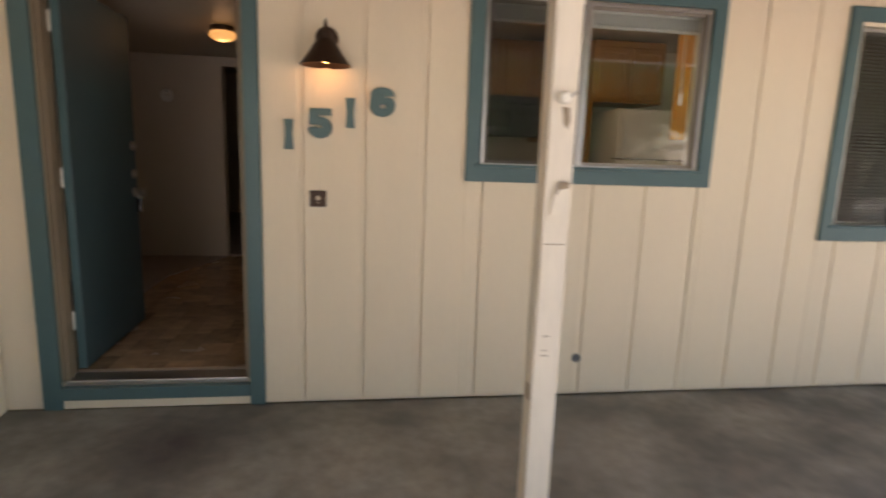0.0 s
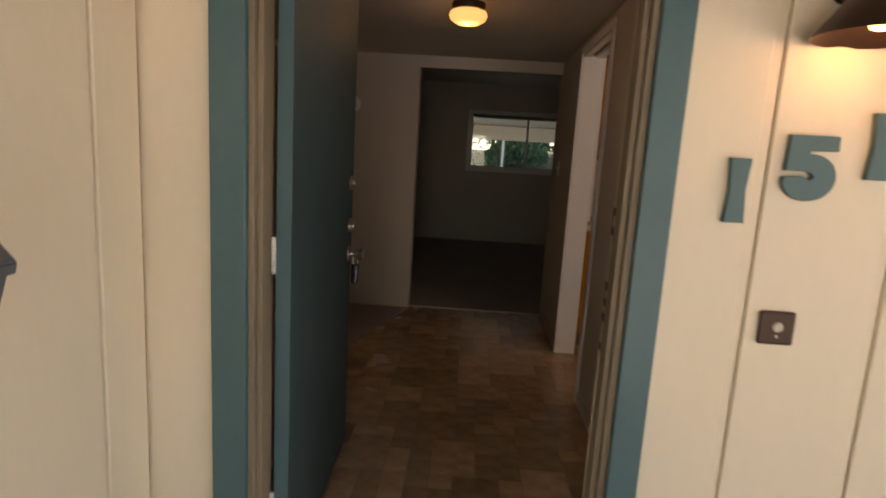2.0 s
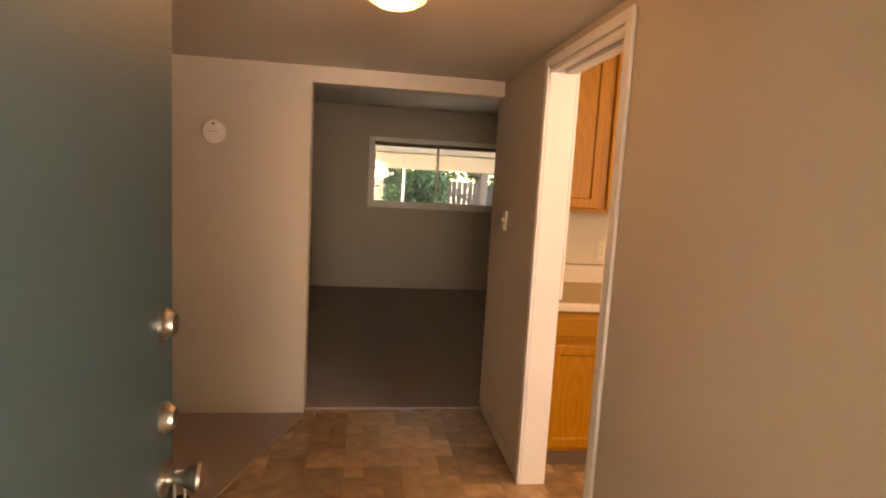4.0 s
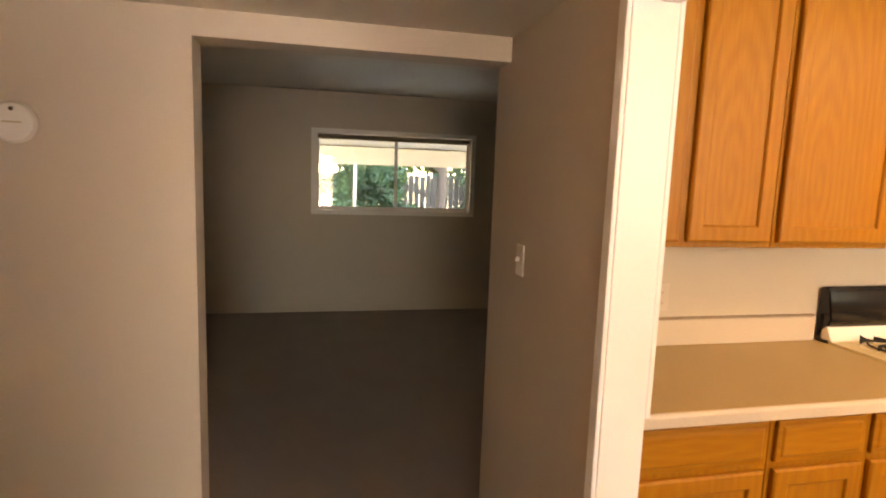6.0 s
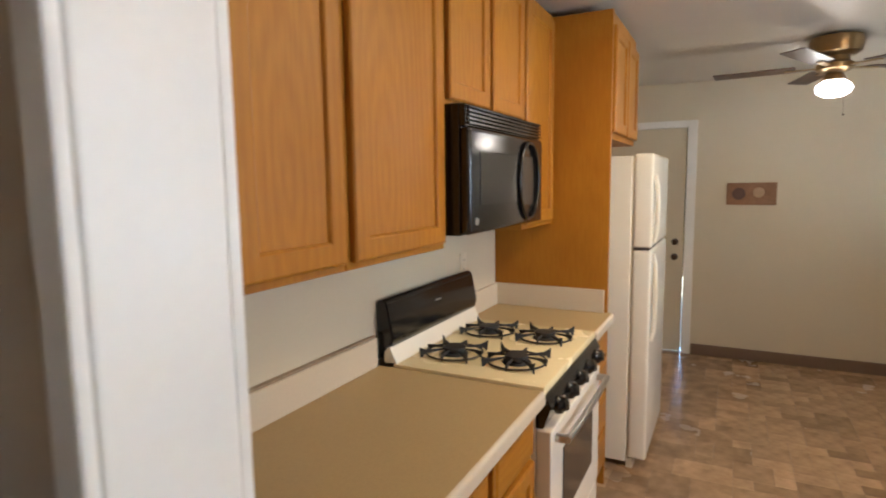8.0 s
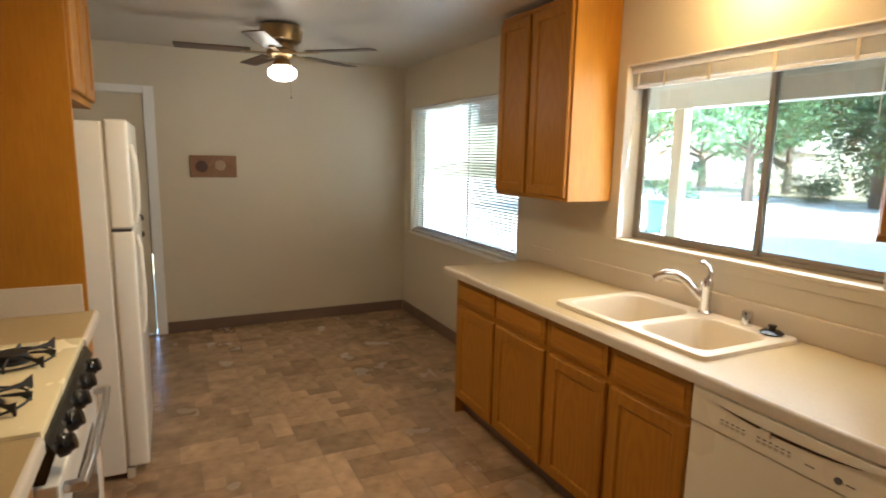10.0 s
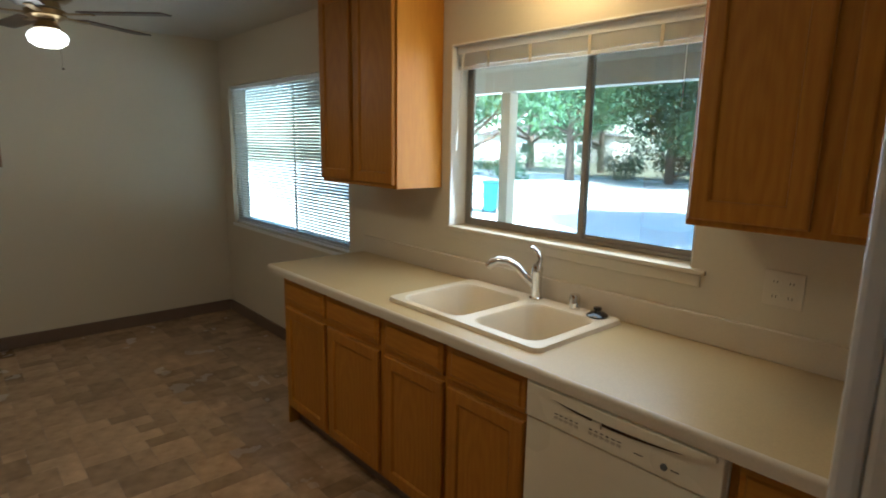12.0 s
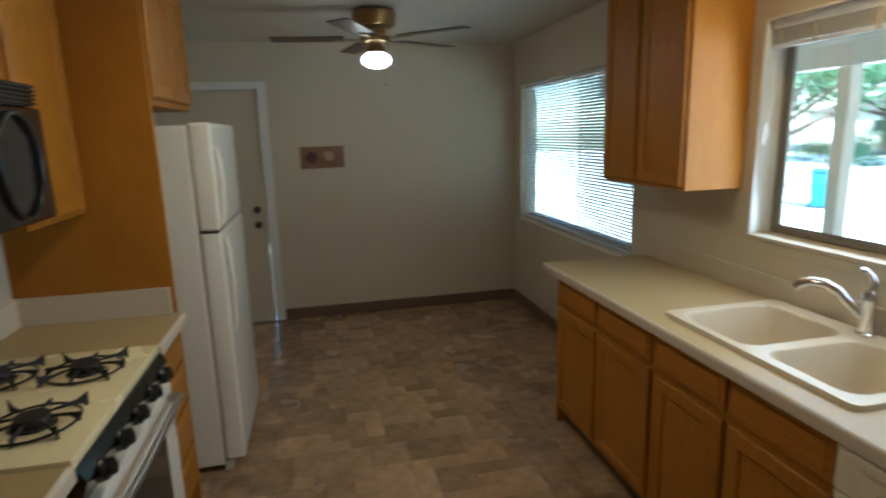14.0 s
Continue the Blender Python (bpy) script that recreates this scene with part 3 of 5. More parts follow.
slider_window("window_1", 1.068, 2.322, 1.168, 2.045, 0.002, 1.615, DARKALU, "aluminium slider window over the sink")
slider_window("window_2", 3.29, 5.17, 0.86, 2.025, 0.045, 4.15, ALU, "aluminium dining window behind blinds")
slider_window("window_3", -0.59, 1.14, 1.155, 1.980, 7.54, 0.285, TRIM, "white framed living room slider window")
scr = part("insect_screen", blocks((1.085, 1.60, -0.004, -0.002, 1.186, 2.028)), SCREEN, bpy.data.objects["window_1"], "fine grey insect screen")
scr.visible_shadow = False
scr = part("insect_screen", blocks((3.31, 4.14, 0.036, 0.038, 0.88, 2.005)), SCREEN, bpy.data.objects["window_2"], "fine grey insect screen")
scr.visible_shadow = False
part("outer_frame", ring(1.619, 2.320, 1.17, 2.043, 0.017, -0.007, 0.0015, 0.002), ALU, bpy.data.objects["window_1"], "bright aluminium outer frame")
part("screen_frame", ring(1.07, 1.615, 1.17, 2.043, 0.015, -0.007, 0.0015, 0.002), ALU, bpy.data.objects["window_1"], "bright aluminium screen frame")
for k, (a, b, lo, hi) in enumerate(((0.985, 2.405, 1.085, 2.125), (3.165, 5.295, 0.785, 2.125))):
    structure("trim_window_%d" % (k + 1), ring(a, b, lo, hi, 0.077, -0.025, 0.0), TEAL, "teal painted outside window trim", "trim")
    casing("sill_window_%d" % (k + 1), [(a + 0.05, b - 0.05, -0.036, 0.0, lo + 0.078, lo + 0.094)], TEAL, "teal painted outside window sill")
casing("trim_window_sill", [(1.01, 2.345, 0.036, 0.152, 1.148, 1.166), (1.025, 2.32, 0.1405, 0.148, 1.105, 1.147)], KITCHENPAINT, "pale painted window sill and apron")
casing("trim_window_returns", [(1.06, 1.067, 0.033, 0.1405, 1.167, 2.05), (2.323, 2.33, 0.033, 0.1405, 1.167, 2.05), (1.06, 2.33, 0.033, 0.1405, 2.046, 2.056)], TRIM, "white window reveals")
structure("trim_window_back", ring(-0.64, 1.19, 1.105, 2.03, 0.05, 7.475, 7.4895), TRIM, "white living room window casing", "trim")
casing("trim_window_dining", [(3.27, 5.19, 0.1405, 0.15, 0.825, 0.852), (3.28, 5.18, 0.08, 0.14, 0.838, 0.8495)], TRIM, "white dining window sill")

# ---- kitchen cabinets ----
GAP = 0.003


def stepped(w, h, steps):
    """A panel in x, z whose face is cut in steps: (distance from the rim, depth y), from the back forwards."""
    bm = bmesh.new()
    loops = [[bm.verts.new((x, y, z)) for x, z in ((e, e), (w - e, e), (w - e, h - e), (e, h - e))] for e, y in steps]
    for p, q in zip(loops, loops[1:]):
        for i in range(4):
            bm.faces.new((p[i], p[(i + 1) % 4], q[(i + 1) % 4], q[i]))
    bm.faces.new(loops[0])
    bm.faces.new(loops[-1])
    bmesh.ops.recalc_face_normals(bm, faces=bm.faces[:])
    return bm


def raised_door(w, h, frame_w=0.052):
    """A frame-and-panel oak door with its face towards -y."""
    return stepped(w, h, ((0, 0.019), (0, 0.006), (0.005, 0.001), (0.009, 0), (frame_w, 0), (frame_w + 0.004, 0.003), (frame_w + 0.007, 0.010), (frame_w + 0.016, 0.0105)))


def drawer_front(w, h):
    return stepped(w, h, ((0, 0.019), (0, 0.008), (0.003, 0.006), (0.016, 0.005), (0.022, 0.0005), (0.026, 0)))


def cabinet(name, label, group, x0, x1, depth, z0, z1, m, doors=(), drawers=(), toe=0.0, open_top=False):
    """A unit whose front is y = 0 and whose body runs to y = depth; doors and drawers are (x0, x1, z0, z1)."""
    c = thing(name, label, "cabinet", group, m)
    rail = 0.022
    body = blocks((x0, x1, 0.021, depth, z0 + toe, z1), bevel=0.002, steps=1) if not open_top else blocks(
        (x0, x1, 0.021, 0.041, z0 + toe, z1), (x0, x0 + 0.018, 0.041, depth, z0 + toe, 0.725), (x1 - 0.018, x1, 0.041, depth, z0 + toe, 0.725),
        (x0 + 0.018, x1 - 0.018, 0.041, depth, z0 + toe, z0 + toe + 0.018))
    part("body", body, OAK, c)
    if toe:
        part("toe_kick", blocks((x0 + 0.002, x1 - 0.002, 0.085, depth - 0.01, z0, z0 + toe - 0.001)), COVE, c, "dark recessed toe kick")
    for a, b, lo, hi in doors:
        d = part("door", raised_door(b - a, hi - lo), OAK, c, smooth=False)
        d.matrix_basis = pose(a, 0, lo)
    for a, b, lo, hi in drawers:
        d = part("drawer", drawer_front(b - a, hi - lo), OAK_H, c)
        d.matrix_basis = pose(a, 0, lo)
    return c


UP0, UP1 = 1.362, 2.385
BACK = pose(0, 2.875, 0)
for name, a, b, doors in (("upper_cabinet", 0.262, 0.986, [(0.285, 0.60, UP0 + 0.02, UP1 - 0.03), (0.637, 0.968, UP0 + 0.02, UP1 - 0.03)]),
                          ("upper_cabinet", 0.988, 1.508, [(1.005, 1.488, UP0 + 0.02, UP1 - 0.03)]),
                          ("upper_cabinet", 2.272, 2.738, [(2.285, 2.70, UP0 + 0.02, UP1 - 0.03)])):
    cabinet(name, "tall honey oak wall cabinet over the counter", "stove wall upper cabinets", a, b, 0.333, UP0, UP1, BACK, doors)
cabinet("upper_cabinet", "short honey oak wall cabinet over the microwave", "stove wall upper cabinets", 1.510, 2.270, 0.333, 1.822, UP1, BACK, [(1.53, 1.865, 1.838, UP1 - 0.03), (1.90, 2.252, 1.838, UP1 - 0.03)])
FRONTSIDE = Matrix.Translation((0, 0.452, 0)) @ Matrix.Rotation(math.pi, 4, "Z")
cabinet("upper_cabinet", "honey oak wall cabinet beside the dining window", "sink wall upper cabinets", -3.088, -2.388, 0.310, UP0 - 0.004, UP1, FRONTSIDE, [(-3.075, -2.772, UP0 + 0.016, UP1 - 0.03), (-2.738, -2.402, UP0 + 0.016, UP1 - 0.03)])
cabinet("upper_cabinet", "honey oak wall cabinet beside the sink window", "sink wall upper cabinets", -0.966, -0.262, 0.310, UP0 - 0.004, UP1, FRONTSIDE, [(-0.953, -0.641, UP0 + 0.016, UP1 - 0.03), (-0.592, -0.285, UP0 + 0.016, UP1 - 0.03)])

BASE = pose(0, 2.595, 0)
LOW, TOPZ = 0.108, 0.872
for a, b, cuts in ((0.262, 0.80, 1), (0.802, 1.560, 2)):
    w = (b - a) / cuts
    doors = [(a + k * w + 0.018, a + (k + 1) * w - 0.018, LOW + 0.02, 0.690) for k in range(cuts)]
    drawers = [(a + k * w + 0.018, a + (k + 1) * w - 0.018, 0.715, 0.852) for k in range(cuts)]
    cabinet("base_cabinet", "honey oak base cabinet under the counter", "stove wall base cabinets", a, b, 0.61, 0, TOPZ, BASE, doors, drawers, LOW)
cabinet("drawer_cabinet", "honey oak four-drawer base cabinet beside the stove", "stove wall base cabinets", 2.332, 2.738, 0.61, 0, TOPZ, BASE, [],
        [(2.35, 2.72, lo, hi) for lo, hi in ((0.715, 0.852), (0.53, 0.695), (0.335, 0.51), (0.13, 0.315))], LOW)
SINKSIDE = Matrix.Translation((0, 0.760, 0)) @ Matrix.Rotation(math.pi, 4, "Z")
for a, b, doors in ((2.065, 2.985, ((2.545, 2.955), (2.09, 2.515))), (1.262, 2.063, ((1.675, 2.045), (1.278, 1.645))), (0.262, 0.652, ((0.285, 0.63),))):
    cabinet("base_cabinet", "honey oak base cabinet under the sink counter", "sink wall base cabinets", -b, -a, 0.612, 0, TOPZ, SINKSIDE,
            [(-q, -p, LOW + 0.015, 0.700) for p, q in doors], [(-q, -p, 0.728, 0.856) for p, q in doors], LOW, True)

tagged(part("cabinet_end_panel", blocks((2.9855, 2.998, 0.1405, 0.739, 0.0, 0.872), bevel=0.002), OAK), "honey oak end panel of the base cabinets", "panel")
# fridge surround
sur = thing("fridge_cabinet", "honey oak fridge surround with cabinet above", "cabinet")
part("side_panel", blocks((2.74, 2.762, 2.605, 3.209, 0, 2.385), bevel=0.002), OAK, sur)
part("body", blocks((2.7625, 3.505, 2.612, 3.209, 1.78, 2.385)), OAK, sur)
for a, b in ((2.775, 3.12), (3.145, 3.49)):
    d = part("door", raised_door(b - a, 0.51), OAK, sur)
    d.matrix_basis = pose(a, 2.590, 1.81)


def counter(name, label, x0, x1, y0, y1, front, hole=None):
    """A laminate worktop with a rounded front edge; front: +1 if the free edge is at y1, -1 at y0."""
    z0, z1 = 0.873, 0.914
    t = thing(name, label, "countertop")
    r = 0.014
    ye = y1 if front > 0 else y0
    inner = ye - front * r
    lo, hi = sorted((y0 if front > 0 else y1, inner))
    if hole:
        hx0, hx1, hy0, hy1 = hole
        top = bmesh.new()
        o = [[top.verts.new((x, y, z)) for x, y in ((x0, lo), (x1, lo), (x1, hi), (x0, hi))] for z in (z0, z1)]
        h = [[top.verts.new((x, y, z)) for x, y in ((hx0, hy0), (hx1, hy0), (hx1, hy1), (hx0, hy1))] for z in (z0, z1)]
        for i in range(4):
            j = (i + 1) % 4
            for q in ((o[0][i], o[0][j], h[0][j], h[0][i]), (o[1][i], h[1][i], h[1][j], o[1][j]), (o[0][i], o[1][i], o[1][j], o[0][j]), (h[0][i], h[0][j], h[1][j], h[1][i])):
                top.faces.new(q)
        bmesh.ops.recalc_face_normals(top, faces=top.faces[:])
    else:
        top = blocks((x0, x1, lo, hi, z0, z1))
    part("worktop", top, LAMINATE, t)
    prof = [(inner, z0), (inner, z1)] + [(inner + front * r * math.sin(a), z1 - r + r * math.cos(a)) for a in (0.26, 0.52, 0.79, 1.05, 1.31, 1.571)] + [(ye, z0)]
    # bright edge highlight is put into the colour: paler laminate than the worktop
    part("front_edge", prism([(y, z) for y, z in prof], x1 - x0, Matrix.Translation((x0, 0, 0)) @ Matrix(((0, 1, 0, 0), (1, 0, 0, 0), (0, 0, 1, 0), (0, 0, 0, 1)))), SPLASH, t, "rounded front edge, its highlight put in as paler colour", True)
    return t


c1 = counter("countertop", "taupe laminate counter beside the stove", 0.262, 1.562, 2.57, 3.209, -1)
part("backsplash", blocks((0.262, 1.545, 3.187, 3.2085, 0.9145, 1.022), bevel=0.003), SPLASH, c1, "pale laminate backsplash")
part("backsplash_cap", blocks((0.262, 1.545, 3.192, 3.2085, 1.0225, 1.030)), BAREWOOD, c1, "thin tan cap strip")
c2 = counter("countertop", "taupe laminate counter between stove and fridge", 2.328, 2.739, 2.57, 3.209, -1)
part("backsplash", blocks((2.345, 2.719, 3.187, 3.2085, 0.9145, 1.030), bevel=0.003), SPLASH, c2, "pale laminate backsplash")
part("end_splash", blocks((2.720, 2.7395, 2.62, 3.2085, 0.9145, 1.030), bevel=0.003), SPLASH, c2, "pale laminate end splash")
c3 = counter("countertop", "taupe laminate counter with the sink let in", 0.262, 3.090, 0.1405, 0.788, 1, (1.335, 2.07, 0.225, 0.67))
part("backsplash", blocks((0.262, 3.086, 0.1405, 0.160, 0.9145, 1.015), bevel=0.004), SPLASH, c3, "low laminate backsplash")

# ---- sink ----
sink = thing("kitchen_sink", "bisque double-bowl drop-in sink", "sink")
SX0, SX1, SY0, SY1 = 1.285, 2.118, 0.168, 0.694
BOWLS = [(1.335, 1.655, 0.262, 0.648), (1.705, 2.070, 0.252, 0.656)]


def rounded(x0, x1, y0, y1, r, steps=5):
    out = []
    for cx, cy, a0 in ((x1 - r, y1 - r, 0), (x0 + r, y1 - r, 90), (x0 + r, y0 + r, 180), (x1 - r, y0 + r, 270)):
        out += [(cx + r * math.cos(radians(a0 + 90 * k / steps)), cy + r * math.sin(radians(a0 + 90 * k / steps))) for k in range(steps + 1)]
    return out


bm = bmesh.new()
rim = [bm.verts.new((x, y, 0.929)) for x, y in rounded(SX0 + 0.006, SX1 - 0.006, SY0 + 0.006, SY1 - 0.006, 0.03)]
skirt = [bm.verts.new((x, y, 0.9145)) for x, y in rounded(SX0, SX1, SY0, SY1, 0.034)]
for i in range(len(rim)):
    j = (i + 1) % len(rim)
    bm.faces.new((skirt[i], skirt[j], rim[j], rim[i]))
loops = [rim]
for b in BOWLS:
    loops.append([bm.verts.new((x, y, 0.929)) for x, y in rounded(*b, 0.06)])
edges = []
for l in loops:
    for i in range(len(l)):
        e = bm.edges.get((l[i], l[(i + 1) % len(l)])) or bm.edges.new((l[i], l[(i + 1) % len(l)]))
        edges.append(e)
bmesh.ops.triangle_fill(bm, edges=edges, use_beauty=True)
bmesh.ops.recalc_face_normals(bm, faces=bm.faces[:])
part("rim", bm, BISQUE, sink, smooth=True)
for b in BOWLS:
    bm = bmesh.new()
    rings = []
    for inset, z, r in ((0, 0.929, 0.06), (0.006, 0.920, 0.06), (0.018, 0.80, 0.06), (0.034, 0.745, 0.05), (0.075, 0.735, 0.03)):
        rings.append([bm.verts.new((x, y, z)) for x, y in rounded(b[0] + inset, b[1] - inset, b[2] + inset, b[3] - inset, r)])
    for p, q in zip(rings, rings[1:]):
        for i in range(len(p)):
            bm.faces.new((p[i], p[(i + 1) % len(p)], q[(i + 1) % len(p)], q[i]))
    bm.faces.new(rings[-1])
    bmesh.ops.recalc_face_normals(bm, faces=bm.faces[:])
    bowl = part("bowl", bm, BISQUE, sink, smooth=True)
    part("drain", lathe([(0, 0.7365), (0.02, 0.7365), (0.042, 0.739), (0.045, 0.736)], 20, pose((b[0] + b[1]) / 2, (b[2] + b[3]) / 2, 0)), CHROME, bowl, "chrome drain ring", True)

fau = thing("kitchen_faucet", "chrome single-lever pull-out kitchen faucet", "faucet", m=pose(1.685, 0.211, 0.930, 0, 0, -50))
part("base", lathe([(0, 0), (0.030, 0), (0.030, 0.006), (0.024, 0.012), (0.022, 0.05), (0.024, 0.115), (0.026, 0.135), (0.018, 0.152), (0, 0.156)], 24), CHROME, fau, smooth=True)
part("spout", pipe([(0.0, 0.012, 0.06), (0.01, 0.045, 0.09), (0.02, 0.085, 0.132), (0.032, 0.125, 0.150), (0.045, 0.165, 0.150), (0.055, 0.195, 0.136), (0.060, 0.212, 0.118)], 0.017, 14, 0.021), CHROME, fau, smooth=True)
part("lever", joined(pipe([(0, 0, 0.145), (0.0, -0.012, 0.175), (0.006, 0.002, 0.205), (0.012, 0.02, 0.218)], 0.012, 10, 0.007), lathe([(0, -0.012), (0.012, -0.004), (0.012, 0.004), (0, 0.012)], 12, pose(0.013, 0.022, 0.219))), CHROME, fau, smooth=True)
tagged(part("air_gap", lathe([(0, 0), (0.022, 0), (0.022, 0.052), (0.018, 0.060), (0, 0.061)], 20, pose(1.49, 0.205, 0.930)), CHROME, smooth=True), "chrome dishwasher air gap cap on the sink", "air gap")
tagged(part("sink_stopper", lathe([(0, 0), (0.040, 0), (0.043, 0.006), (0.030, 0.016), (0.012, 0.018), (0.012, 0.026), (0.017, 0.030), (0.015, 0.036), (0, 0.037)], 22, pose(1.372, 0.222, 0.9295)), BLACK, smooth=True), "black rubber sink stopper on the sink rim", "sink stopper")

# ---- dishwasher ----
dw = thing("dishwasher", "white built-in dishwasher with a button panel", "dishwasher", m=Matrix.Translation((1.258, 0.772, 0)) @ Matrix.Rotation(math.pi, 4, "Z"))
part("body", blocks((0.002, 0.604, 0.03, 0.60, 0.10, 0.868)), ALMOND, dw)
part("door", blocks((0.004, 0.602, 0.0, 0.029, 0.13, 0.742), bevel=0.004), ALMOND, dw)
panel = part("control_panel", blocks((0.004, 0.602, -0.006, 0.029, 0.747, 0.867), bevel=0.006), ALMOND, dw)
part("grip_lip", prism([(0.018, 0.866), (0.016, 0.853)] + [(0.03 + 0.0546 * k, 0.852 - 0.020 * math.sin(math.pi * k / 10) ** 0.7) for k in range(11)] + [(0.590, 0.853), (0.588, 0.866)], 0.014, Matrix.Translation((0, -0.0205, 0)), 0.002), ALMOND, panel, "bulging curved grip lip", True)
# shade under the lip, put in as a dark crescent on the panel
part("grip_recess", prism([(0.06 + 0.0486 * k, 0.846 - 0.019 * math.sin(math.pi * k / 10) ** 0.7) for k in range(11)] + [(0.546 - 0.0486 * k, 0.846 - 0.029 * math.sin(math.pi * k / 10) ** 0.7) for k in range(1, 10)], 0.0018, Matrix.Translation((0, -0.0081, 0))), BRONZE, panel, "dark crescent with the lip's shade put into its colour")
part("latch", blocks((0.245, 0.275, -0.014, -0.0062, 0.808, 0.826), bevel=0.002), ALMOND, panel)
btn = None
for k in range(11):
    x = 0.12 + 0.018 * k + (0.03 if k > 4 else 0)
    if btn is None:
        btn = part("button", blocks((-0.006, 0.006, -0.0085, -0.0062, -0.004, 0.004), bevel=0.001), PLATE, panel)
        btn.matrix_basis = pose(x, 0, 0.781)
    else:
        again(btn, pose(x, 0, 0.781))
    mark = part("print_bar", blocks((x - 0.005, x + 0.005, -0.0068, -0.0062, 0.791, 0.794)), INK, panel)
part("badge", lathe([(0, 0), (0.0095, 0), (0.0095, 0.003), (0, 0.003)], 18, Matrix.Translation((0.46, -0.0062, 0.780)) @ Matrix.Rotation(radians(90), 4, "X")), GREYMETAL, panel, "round dark badge", True)
part("print_bar", blocks((0.477, 0.50, -0.0068, -0.0062, 0.778, 0.781)), INK, panel)
part("print_bar", blocks((0.375, 0.40, -0.0068, -0.0062, 0.780, 0.783)), INK, panel)
part("toe_panel", blocks((0.004, 0.602, 0.06, 0.075, 0.0, 0.099)), BLACK, dw)

# ---- stove ----
st = thing("gas_stove", "white gas range with cream cooktop and black backguard", "stove", m=pose(1.567, 2.575, 0))
W = 0.756
part("body", blocks((0.003, W - 0.003, 0.03, 0.60, 0.06, 0.892), bevel=0.003), ENAMEL, st)
top = part("cooktop", joined(blocks((0, W, 0.0, 0.565, 0.893, 0.925), bevel=0.009)), CREAM, st, "cream enamel cooktop", True)
part("cooktop_riser", prism([(0.545, 0.9255), (0.60, 0.9255), (0.60, 0.985), (0.575, 0.985)], W, Matrix(((0, 1, 0, 0), (1, 0, 0, 0), (0, 0, 1, 0), (0, 0, 0, 1))), 0.002), ENAMEL, st, "white rear riser")
bg = part("backguard", prism([(0.570, 0.9855), (0.632, 0.925), (0.632, 1.150), (0.600, 1.158), (0.585, 1.148), (0.560, 1.02)], W, Matrix(((0, 1, 0, 0), (1, 0, 0, 0), (0, 0, 1, 0), (0, 0, 0, 1))), 0.006), BLACK, st, "glossy black backguard", True)
part("badge", blocks((0.355, 0.40, 0.571, 0.575, 1.088, 1.094)), ALU, bg)
for bx in (0.205, 0.555):
    for by in (0.165, 0.415):
        z = 0.9255
        part("burner", lathe([(0, 0.0), (0.052, 0.0), (0.050, 0.005), (0.036, 0.009), (0.036, 0.018), (0.044, 0.020), (0.042, 0.029), (0, 0.031)], 22, pose(bx, by, z)), IRON, st, "black burner cap", True)
        bars = [pipe([(bx + 0.110 * math.cos(radians(q * 12)), by + 0.108 * math.sin(radians(q * 12)), z + 0.008) for q in range(31)], 0.0035, 6)]
        for k in range(8):
            rr, peak = (0.132, 0.038) if k % 2 else (0.108, 0.024)
            bar = prism([(0.046, 0.020), (0.085, 0.016), (rr - 0.012, 0.010), (rr - 0.004, 0.0), (rr + 0.003, 0.0), (rr + 0.006, peak), (rr - 0.022, 0.026), (0.046, 0.026)], 0.004, Matrix.Translation((0, -0.002, 0)))
            bar.transform(pose(bx, by, z, 0, 0, 45.0 * k))
            bars.append(bar)
        part("grate", joined(*bars), IRON, st, "black cast-iron pan grate")
        part("drip_ring", lathe([(0.056, 0.0), (0.102, 0.0), (0.104, 0.003), (0.098, 0.006), (0.060, 0.002), (0.056, 0.0)], 28, pose(bx, by, z + 0.0005)), CREAM, st, "cream drip bowl rim", True)
cp = part("control_strip", prism([(0.004, 0.785), (0.03, 0.785), (0.03, 0.892), (-0.004, 0.892), (-0.022, 0.86)], W - 0.006, Matrix.Translation((0.003, 0, 0)) @ Matrix(((0, 1, 0, 0), (1, 0, 0, 0), (0, 0, 1, 0), (0, 0, 0, 1))), 0.002), BLACK, st, "black control strip")
for k in range(5):
    x = 0.09 + 0.144 * k
    part("knob", lathe([(0, 0), (0.031, 0), (0.030, 0.020), (0.024, 0.026), (0.022, 0.040), (0, 0.042)], 18, Matrix.Translation((x, -0.012, 0.838)) @ Matrix.Rotation(radians(75), 4, "X")), BLACK, cp, "black burner knob", True)
od = part("oven_door", blocks((0.004, W - 0.004, -0.022, 0.028, 0.265, 0.778), bevel=0.006), ENAMEL, st, "white oven door")
part("oven_window", blocks((0.15, W - 0.15, -0.0255, -0.0222, 0.40, 0.665), bevel=0.002), BLACKGLASS, od, "dark oven glass")
part("handle", joined(pipe([(0.05, -0.062, 0.742), (0.20, -0.068, 0.742), (W - 0.20, -0.068, 0.742), (W - 0.05, -0.062, 0.742)], 0.012, 12), blocks((0.045, 0.07, -0.062, -0.0225, 0.73, 0.754), (W - 0.07, W - 0.045, -0.062, -0.0225, 0.73, 0.754), bevel=0.003)), ALU, od, "metal bar handle", True)
part("storage_drawer", blocks((0.004, W - 0.004, -0.018, 0.028, 0.075, 0.258), bevel=0.006), ENAMEL, st)

